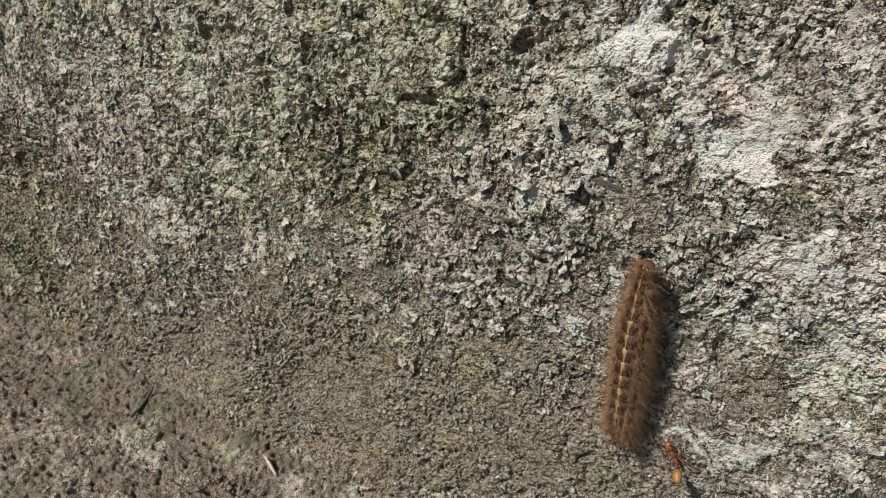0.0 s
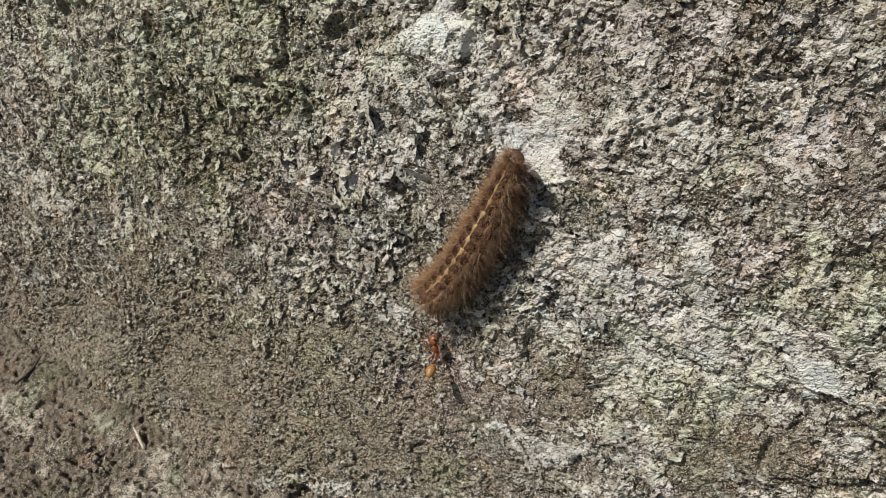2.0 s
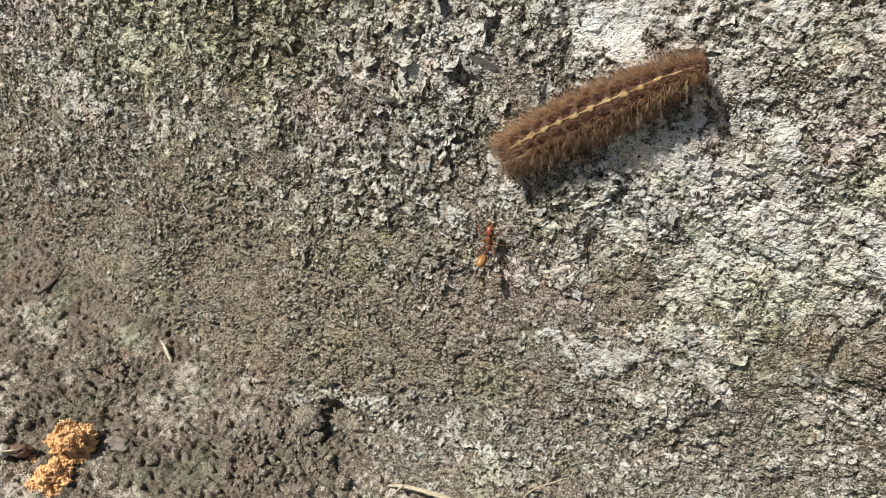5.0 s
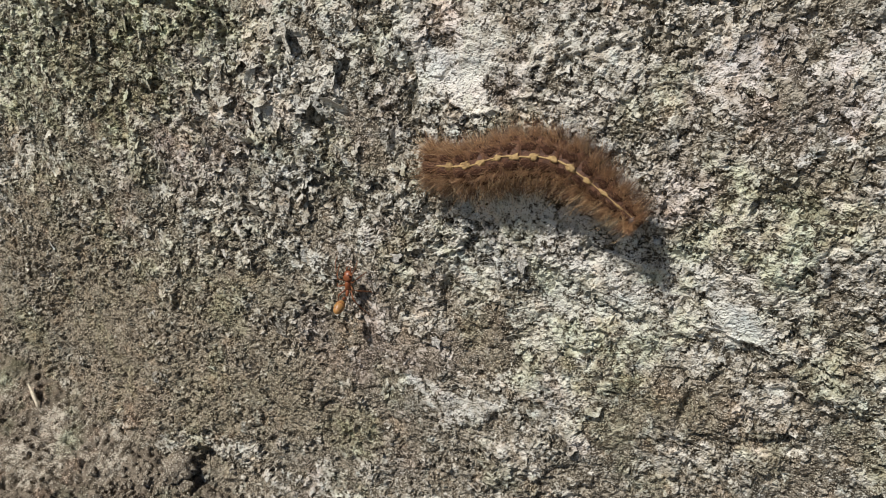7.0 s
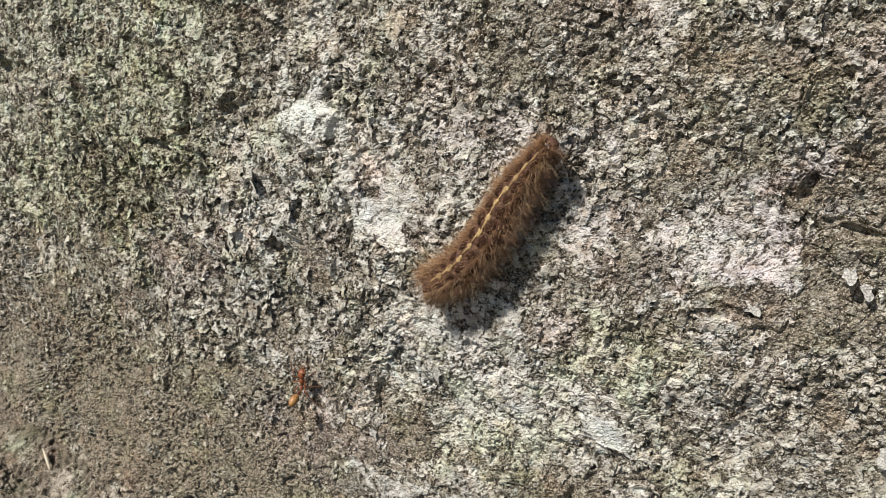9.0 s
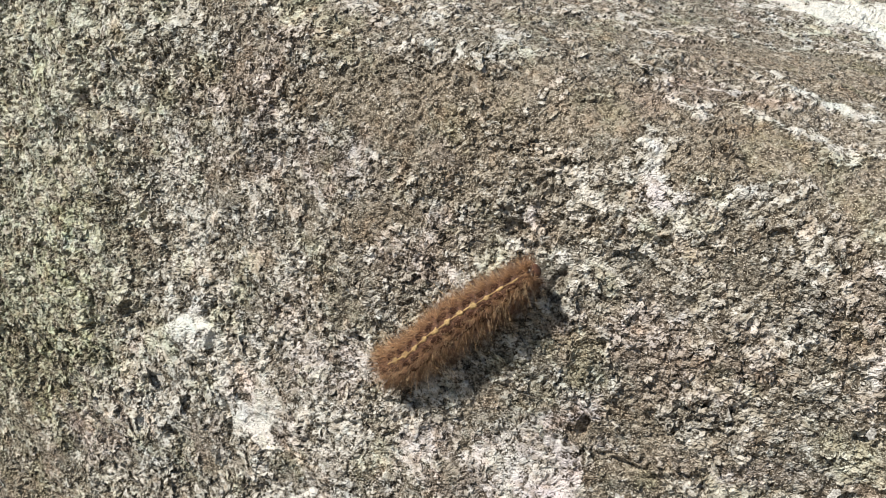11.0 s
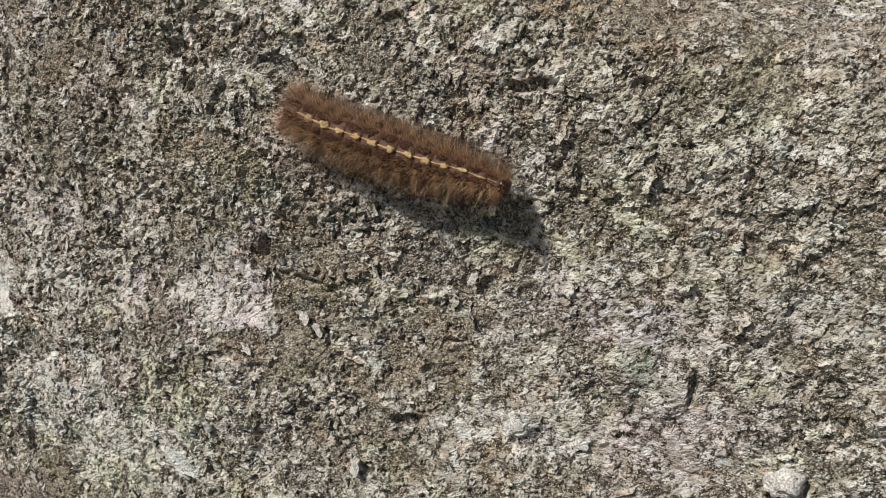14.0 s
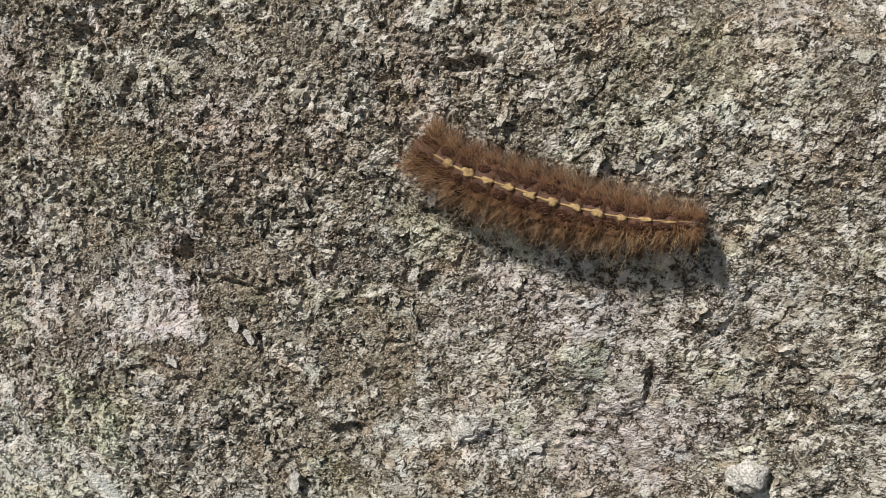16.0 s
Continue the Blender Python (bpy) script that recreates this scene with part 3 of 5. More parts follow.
def build_kerb():
    x = graded(-205, 142, 0.285, -2500, 2500, 1.5)
    s = np.concatenate([np.arange(-6, 182, 0.285), np.arange(182, 250, 0.45), np.arange(250, 345, 0.9)])
    rows, cols = len(s), len(x)
    X, S = np.meshgrid(x, s)
    y, z, ny, nz = form(s)
    low = s < 4
    y0, z0, ny0, nz0 = form(4.0)
    _, _, a, b = form(9.0)
    y[low], z[low], ny[low], nz[low] = y0 + (s[low] - 4) * b, z0 - (s[low] - 4) * a, a, b
    wx, ws = 7 * fbm(X / 9, S / 9, 4, 11), 7 * fbm(X / 9, S / 9, 4, 17)
    crust, bare, algae = (gather(q, X, S, wx, ws) for q in (CRUST, BARE, ALGAE))
    plates, lilac = gather(PLATES, X, S, 0.6 * wx, 0.6 * ws), gather(LILAC, X, S, wx, ws, 0.2)
    crust = np.clip(crust, 0, 1 + 0.3 * step(176, 205, S))
    pits = gather(PITS, X, S, 0.25 * wx, 0.25 * ws, 0.75)
    top = step(176, 205, S)
    # a thin pale skin that flakes off in ragged plates; the dirty, granular core shows between
    u, v = X + 0.25 * wx, S + 0.25 * ws
    broad, tone = fbm(X / 30, S / 30, 3, 3), fbm(X / 26, S / 26, 2, 73)
    quiet = step(-30, -120, X) * step(75, 20, S)
    stained = step(-15, -50, X) * step(70, 35, S)
    jx, js = grad(X / 1.3, S / 1.3, 33), grad(X / 1.3, S / 1.3, 35)
    big, big_tilt = chips((u + 0.9 * jx) / 4.2, (v + 0.9 * js) / 3.4, 13)
    lesser, lesser_tilt = chips((X + 0.45 * jx) / 1.7, (S + 0.45 * js) / 1.45, 15)
    skin = 0.32 * fbm(u / 8, v / 7, 2, 23) + 0.30 * fbm(u / 2.4, v / 2.1, 2, 31, 0.7) + 0.22 * big + 0.17 * lesser + 0.16 * grad(X / 1.0, S / 0.95, 37) + 0.16 * grad(X / 0.56, S / 0.56, 39)
    skin += -0.05 + 0.20 * tone + 0.33 * crust + 0.35 * plates - 0.30 * bare - 0.12 * top - 0.06 * quiet - 0.14 * stained + 0.08 * step(40, 110, X) * (1 - top) - 0.12 * step(60, 25, S) * step(-80, -40, X) + 0.22 * step(-30, -90, X) * step(30, 75, S) * (1 - top)
    first, second = step(-0.04, 0.05, skin), step(0.36, 0.45, skin)
    rim, trench = np.exp(-((skin - 0.07) / 0.07) ** 2), np.exp(-((skin + 0.13) / 0.08) ** 2)
    grain = 1 - np.abs(fbm(X / 1.1, S / 1.1, 2, 41)) * 1.4
    lumps = fbm(X / 2.4, S / 2.2, 2, 45)
    drain = np.abs(grad((X + 0.35 * S) / 5.5 + 0.12 * wx, S / 17, 51))
    crack = (1 - step(0.0, 0.055, drain)) * step(0.05, 0.4, grad(X / 26, S / 26, 53) + 0.15)
    streaked = step(-45, -80, X) * step(62, 100, S)
    drain = np.abs(grad((X + 0.4 * S) / 3.1 + 0.10 * wx, (S - 0.4 * X) / 11, 55))
    crack = np.maximum(crack, (1 - step(0.01, 0.10, drain)) * streaked * 1.6 * step(-0.1, 0.3, grad(X / 9, S / 9, 59) + 0.1))
    d1, d2 = cells(X / 2.3 + 0.1 * wx, S / 2.3 + 0.1 * ws, 5)
    hollow = (1 - step(0.10, 0.36, d1)) * step(0.1, 0.5, grad(X / 12, S / 12, 57) + 0.16)
    # some stretches are worn smooth, others flake boldly
    flaky = np.exp(-((X + 55) / 38) ** 2 - ((S - 82) / 22) ** 2)
    calm = np.clip(0.62 + 0.42 * fbm(X / 22, S / 22, 3, 63) + 0.5 * flaky + 0.22 * stained - 0.08 * quiet, 0.55, 1.15)
    calm *= (1 - 0.45 * np.clip(plates, 0, 1)) * (1 - 0.35 * np.clip(lilac, 0, 1)) * (1 - 0.25 * step(60, 85, X)) * (1 - 0.15 * top) * (1 - 0.1 * np.clip(bare, 0, 1))
    h = 1.0 * broad + 0.55 * fbm(u / 7, v / 7, 2, 43)
    h += calm * (0.36 * first + 0.25 * second + 0.22 * rim - 0.34 * trench + (0.24 * grain + 0.40 * lumps) * (1 - 0.7 * first) + 0.20 * grad(X / 0.62, S / 0.62, 61) - 1.0 * crack - 1.0 * hollow)
    h += calm * (0.5 + 0.5 * first) * (1 - 0.5 * np.clip(crust, 0, 1)) * (0.24 * big + 0.30 * big_tilt + 0.15 * lesser + 0.30 * lesser_tilt)
    h += 0.45 * step(0.25, 0.5, plates) - np.clip(pits, 0, 4) * 0.85
    lich = skin * (1.5 - 0.5 * step(25, 90, X)) - 0.6 * np.clip(pits, 0, 1) - 0.3 * np.clip(plates, 0, 1)
    near = np.exp(-(np.maximum(0, np.abs(X + 31) - 180) / 90) ** 2)
    lich, crust, bare, algae, h = lich * near, crust * near, bare * near, algae * near, h * near
    # the plates' rims stand over the gaps beside them
    gs, gx = np.gradient(skin)
    g = np.hypot(gs, gx) + 1e-6
    gs, gx = gs / g, gx / g
    over = 0.34 * rim * (np.abs(X + 30) < 172)
    SKIN_RIMS.update(x=X, s=S, rim=rim, gx=gx, gs=gs, h=h, crust=lich, algae=algae, thick=crust)
    Xo, So = X - over * gx, -over * gs
    yy = y[:, None] + bow(np.clip(X, -300, 160)) * np.clip(z[:, None] / 30, 0, 1) + h * ny[:, None] + So * nz[:, None]
    zz = z[:, None] + h * nz[:, None] - So * ny[:, None]
    co = np.stack([Xo, yy, zz], -1)
    back = np.stack([np.stack([x, np.full(cols, q[0]), np.full(cols, q[1])], -1) for q in ((420, 178), (430, 168), (430, -40), (-10, -40))])
    co = np.concatenate([co, back])
    pad = lambda q: np.concatenate([q, np.repeat(q[-1:], 4, 0)])
    ob = sheet("kerb", co * MM, rows + 4, cols, CONCRETE, {"crust": pad(lich), "algae": pad(np.clip(algae + 0.55 * streaked + 0.15 * step(-15, -75, X), 0, 1.2)), "thick": pad(np.clip(crust * (0.6 + 0.4 * top) + 0.6 * plates, 0, 1.3)), "lilac": pad(np.clip(lilac, 0, 1) * near), "mud": pad(np.clip(bare + 0.6 * quiet + 0.5 * stained, 0, 1.2))}, caps=True, smooth=False)
    return tagged(ob, "old weathered concrete kerb with flaking skin and pale crustose lichen", "kerb", kind="structure")


def ground_height(X, Y):
    wx, wy = 6 * fbm(X / 8, Y / 8, 3, 83), 6 * fbm(X / 8, Y / 8, 3, 89)
    d1, d2 = cells(X / 3.1 + 0.1 * wx, Y / 3.1 + 0.1 * wy, 3)
    big, big_tilt = chips(X / 3.6 + 0.09 * wx, Y / 3.2 + 0.09 * wy, 19)
    lesser, lesser_tilt = chips(X / 1.4 + 0.08 * wx, Y / 1.3 + 0.08 * wy, 21)
    loose = step(-0.1, 0.4, fbm(X / 22, Y / 22, 3, 91) + 0.008 * (X + 75))
    h = 1.0 * fbm(X / 24, Y / 24, 3, 93) + 0.45 * fbm(X / 5.5, Y / 5.5, 2, 94) + 0.55 * fbm(X / 1.5, Y / 1.5, 3, 95, 0.65)
    h = h + (0.35 + 0.65 * loose) * (0.40 * big + 0.65 * big_tilt + 0.34 * lesser + 0.46 * lesser_tilt) - (1 - 0.4 * loose) * 1.9 * (1 - step(0.04, 0.22, d1))
    return h + 2.6 * np.exp(-((Y + 25) / 6.0) ** 2), loose


def build_ground():
    x, y = graded(-200, 60, 0.33, -40000, 40000, 1.6), graded(-100, -14, 0.33, -40000, 40000, 1.6)
    X, Y = np.meshgrid(x, y)
    h, loose = ground_height(X, Y)
    near = np.exp(-(np.maximum(0, np.hypot(X + 50, Y + 60) - 260) / 200) ** 2)
    h = h * near
    near_x, near_y = np.clip(X, -300, 200), np.clip(Y, -200, 0)
    zero = np.zeros(X.shape, np.float32)
    muddy = gather(BARE, near_x, near_y + 25.5, zero, zero, 0.3)
    pale = -0.7 * muddy + 0.6 * fbm(X / 11, Y / 11, 4, 97) + 0.45 * grad(X / 1.2, Y / 1.2, 99) - 0.06 - 0.42 * loose
    pale = pale * near - 0.2 * (1 - near)
    ob = sheet("ground", np.stack([X, Y, h], -1) * MM, len(y), len(x), SOIL, {"crust": pale})
    return tagged(ob, "dry crumbly brown soil at the foot of the kerb", "ground", kind="structure")


KERB = build_kerb()
build_ground()


def build_curled_chips():
    """Small curled tongues of the flaking skin along the plates' rims."""
    rng = np.random.RandomState(31)
    q = SKIN_RIMS
    ok = np.flatnonzero((q["rim"] > 0.75) & (np.abs(q["x"] + 35) < 165) & (q["s"] > 8) & (q["s"] < 215) & (q["thick"] < 0.9))
    flaky = np.exp(-((q["x"] + 58) / 30) ** 2 - ((q["s"] - 82) / 24) ** 2).reshape(-1)
    chance = 0.25 + 1.6 * flaky[ok]
    pick = rng.choice(ok, 2000, replace=False, p=chance / chance.sum())
    x, s, h, gx, gs = (q[k].reshape(-1)[pick] for k in ("x", "s", "h", "gx", "gs"))
    y, z, ny, nz = form(s)
    y = y + bow(x) * np.clip(z / 30, 0, 1)
    zero = np.zeros_like(x)
    normal = np.stack([zero, ny, nz], -1)
    base = np.stack([x, y, z], -1) + h[:, None] * normal
    up = np.stack([zero, nz, -ny], -1)
    out = -(gx[:, None] * np.array([1.0, 0, 0]) + gs[:, None] * up)
    side = np.cross(normal, out)
    n = len(pick)
    size = np.clip(rng.lognormal(-0.35, 0.38, n), 0.35, 1.7) * (1 + 0.25 * flaky[pick])
    lift = size * rng.uniform(0.0, 0.6, n) ** 1.5 * (1 + 0.6 * flaky[pick])
    a = np.linspace(-1, 1, 5)
    co = np.zeros((n, 2, 3, 5, 3))
    for i, r in enumerate((-0.75, -0.05, 0.55)):
        ragged = rng.uniform(0.35, 1.4, (n, 5)) if i == 2 else rng.uniform(0.9, 1.1, (n, 5))
        along = size[:, None] * r * ragged * (1 - 0.30 * np.abs(a + rng.uniform(-0.8, 0.8, (n, 1))))
        wide = size[:, None] * a * (1.3, 1.25, 1.0)[i]
        rise = lift[:, None] * (0.0, 0.25, 1.0)[i] * rng.uniform(0.7, 1.3, (n, 5)) + (-0.30, 0.0, 0.02)[i]
        for k, depth in enumerate((0.0, -0.09)):
            co[:, k, i] = base[:, None] + along[..., None] * out[:, None] + wide[..., None] * side[:, None] + (rise + depth)[..., None] * normal[:, None]
    idx = np.arange(30).reshape(2, 3, 5)
    faces = []
    for i in range(2):
        for j in range(4):
            p, r = idx[0], idx[1]
            faces.append((p[i, j], p[i + 1, j], p[i + 1, j + 1], p[i, j + 1]))
            faces.append((r[i, j], r[i, j + 1], r[i + 1, j + 1], r[i + 1, j]))
    ring = [(0, j) for j in range(5)] + [(1, 4), (2, 4)] + [(2, j) for j in (3, 2, 1, 0)] + [(1, 0)]
    for (a0, b0), (a1, b1) in zip(ring, ring[1:] + ring[:1]):
        faces.append((idx[0][a0, b0], idx[0][a1, b1], idx[1][a1, b1], idx[1][a0, b0]))
    faces = np.array(faces)
    values = {}
    for key, low in (("crust", 0.04), ("algae", 0.0), ("thick", 0.0)):
        values[key] = np.maximum(q[key].reshape(-1)[pick], 0) + low + (rng.uniform(-0.15, 0.35, n) + 0.2 * flaky[pick] if low else 0)

    def scale_mesh(name, chosen):
        me = bpy.data.meshes.new(name)
        quads = (faces[None] + (np.arange(len(chosen)) * 30)[:, None, None]).reshape(-1, 4)
        me.from_pydata((co[chosen] * MM).reshape(-1, 3).tolist(), [], quads.tolist())
        for key, v in values.items():
            me.attributes.new(key, "FLOAT", "POINT").data.foreach_set("value", np.repeat(v[chosen], 30).astype(np.float32))
        me.materials.append(CONCRETE)
        return new(name, me)

    # the largest along the middle stretch are pieces of their own
    order = np.argsort(-size * ((x > -110) & (x < 120) & (s > 25) & (s < 190)))
    for k in order[:300]:
        scale_mesh("scale", np.array([k])).parent = KERB
    tagged(scale_mesh("lichen_scales", order[300:]), "tiny curled scales of lichen crust flaking off the kerb", "lichen", kind="stuff")


build_curled_chips()

# ---- small helpers for things ----
def part(name, bm, material, parent=None, label="", smooth=True):
    me = bpy.data.meshes.new(name)
    bm.to_mesh(me)
    bm.free()
    me.materials.append(material)
    if smooth:
        me.polygons.foreach_set("use_smooth", np.ones(len(me.polygons), bool))
    ob = new(name, me)
    ob.parent = parent
    if label:
        ob["label"] = label
    return ob


def tube(bm, path, radii, sides=6):
    """A tube along a path, closed at the ends."""
    rings = []
    for i, p in enumerate(path):
        a, b = path[max(i - 1, 0)], path[min(i + 1, len(path) - 1)]
        t = (Vector(b) - Vector(a)).normalized()
        u = t.orthogonal().normalized()
        w = t.cross(u)
        rings.append([bm.verts.new(Vector(p) + float(radii[i]) * (math.cos(k * 2 * math.pi / sides) * u + math.sin(k * 2 * math.pi / sides) * w)) for k in range(sides)])
    for r0, r1 in zip(rings, rings[1:]):
        for k in range(sides):
            bm.faces.new((r0[k], r0[(k + 1) % sides], r1[(k + 1) % sides], r1[k]))
    bm.faces.new(rings[0][::-1])
    bm.faces.new(rings[-1])


def blob(bm, centre, size, turn=None, rough=0.0, seed=0, detail=2, grain=1.0):
    """A rounded lump, roughened by noise."""
    made = bmesh.ops.create_icosphere(bm, subdivisions=detail, radius=1.0)["verts"]
    m = turn or Matrix.Identity(3)
    for v in made:
        n = v.co.copy()
        k = 1 + rough * noise.fractal(n * 1.7 * grain + Vector((seed * 7.3, seed * 3.1, 0)), 0.6, 2.0, 3)
        v.co = Vector(centre) + m @ Vector((n.x * size[0] * k, n.y * size[1] * k, n.z * size[2] * k))
    return made


def basis(forward, normal):
    """Axes with y forward and z along the normal."""
    f = (forward - normal * forward.dot(normal)).normalized()
    return Matrix((f.cross(normal), f, normal)).transposed()


def plain(name, colour, rough=0.6, grain=0.5, shade=0.35, bump=0.05, **more):
    m = Nodes(name)
    dark = tuple(c * (1 - shade) for c in colour)
    n = m.noise(grain, 4)
    return m.done(m.mix(m.ramp(n, 0.35, 0.65), dark, colour), rough, m.bump(n, bump, 0.8), **more)


SKIN = plain("caterpillar_skin", (0.112, 0.046, 0.021), 0.75, 0.6, 0.55, 0.10)
WART = plain("dark_wart", (0.042, 0.018, 0.010), 0.95, 0.3, 0.35, 0.05, Specular_IOR_Level=0.15)
STRIPE = plain("cream_stripe", (0.44, 0.295, 0.120), 0.8, 0.35, 0.40)
HEAD_SKIN = plain("head_capsule", (0.060, 0.030, 0.018), 0.6, 0.3, 0.5, 0.08)
HEAD_GLINT = plain("painted_head_glint", (0.68, 0.60, 0.45), 0.3, 0.3, 0.1)
ANT_RED = plain("amber_red_shell", (0.23, 0.068, 0.024), 0.4, 0.4, 0.3, 0.02)
ANT_GOLD = plain("amber_gold_shell", (0.36, 0.18, 0.055), 0.42, 0.4, 0.3, 0.02)
ANT_LEG = plain("brown_ant_leg", (0.20, 0.07, 0.025), 0.4, 0.4)


def hair_material(name, root, tip):
    m = Nodes(name)
    rnd = m.t.nodes.new("ShaderNodeNewGeometry").outputs["Random Per Island"]
    return m.done(m.mix(rnd, root, tip), 0.45, None, Specular_IOR_Level=0.5, Transmission_Weight=0.0, Subsurface_Weight=0.0)


HAIR = hair_material("rust_brown_hair", (0.112, 0.049, 0.021), (0.40, 0.222, 0.102))
DARK_HAIR = hair_material("dark_brown_hair", (0.040, 0.018, 0.009), (0.14, 0.060, 0.025))
PALE_HAIR = hair_material("golden_hair", (0.40, 0.235, 0.10), (0.62, 0.45, 0.25))


def hair(bm, root, way, d, bend, width, floor):
    """One fine tapering hair, bent towards its tip."""
    pts = [root, root + way * d * 0.4 + bend * 0.1, root + way * d * 0.75 + bend * 0.5, root + way * d + bend]
    for p in pts:
        p.z = max(p.z, floor)
    u = way.orthogonal().normalized()
    w = way.cross(u)
    rings = [[bm.verts.new(p + r * (math.cos(k * 2.0944) * u + math.sin(k * 2.0944) * w)) for k in range(3)] for p, r in zip(pts, (width, width * 0.85, width * 0.6))]
    end = bm.verts.new(pts[3])
    for k in range(3):
        q = (k + 1) % 3
        bm.faces.new((rings[0][k], rings[0][q], rings[1][q], rings[1][k]))
        bm.faces.new((rings[1][k], rings[1][q], rings[2][q], rings[2][k]))
        bm.faces.new((rings[2][k], rings[2][q], end))


def hairs(bm, rng, count, r, length, width, half, lean, spread, arc=(0.6, 2.0)):
    """Loose hairs round a body ring; y runs towards the head."""
    for _ in range(count):
        a = rng.uniform(*arc) * rng.choice((-1, 1))
        root = Vector((math.sin(a) * r * 0.93, rng.uniform(-half, half), math.cos(a) * r * 0.87))
        way = Vector((math.sin(a) + rng.gauss(0, spread), lean + rng.gauss(0, spread), math.cos(a) + rng.gauss(0, spread))).normalized()
        d = length * (rng.uniform(0.4, 1.0) + max(0.0, rng.gauss(0, 0.22)))
        bend = Vector((rng.gauss(0, 0.16), -0.14 + rng.gauss(0, 0.16), -0.24 * abs(math.sin(a)))) * d
        hair(bm, root, way, d, bend, width, -r * 0.9)


def tuft(bm, rng, count, r, a, y, length, width, lean, spread=0.36):
    """A fan of hairs that springs from one wart."""
    middle = Vector((math.sin(a) + rng.gauss(0, 0.10), lean + rng.gauss(0, 0.16), math.cos(a)))
    for _ in range(count):
        b = a + rng.gauss(0, 0.11)
        root = Vector((math.sin(b) * r * 0.95, y + rng.gauss(0, 0.13) * r, math.cos(b) * r * 0.89))
        way = (middle + Vector((rng.gauss(0, spread), rng.gauss(0, spread * 1.15), rng.gauss(0, spread)))).normalized()
        d = length * (rng.uniform(0.45, 1.0) + max(0.0, rng.gauss(0, 0.20)))
        bend = Vector((rng.gauss(0, 0.12), -0.10 + rng.gauss(0, 0.14), -0.40 * max(0.0, abs(a) - 0.6))) * d
        hair(bm, root, way, d, bend, width, -r * 0.9)


RINGS = 13
REACH = 35.0


def girth(i):
    """Half width of the ring, in metres, from tail (0) to head."""
    q = i / (RINGS - 1)
    return (1.9 + 1.1 * math.sin(math.pi * min(1, q * 0.85 + 0.12)) ** 0.6 - 0.95 * max(0, (q - 0.62) / 0.38)) * MM


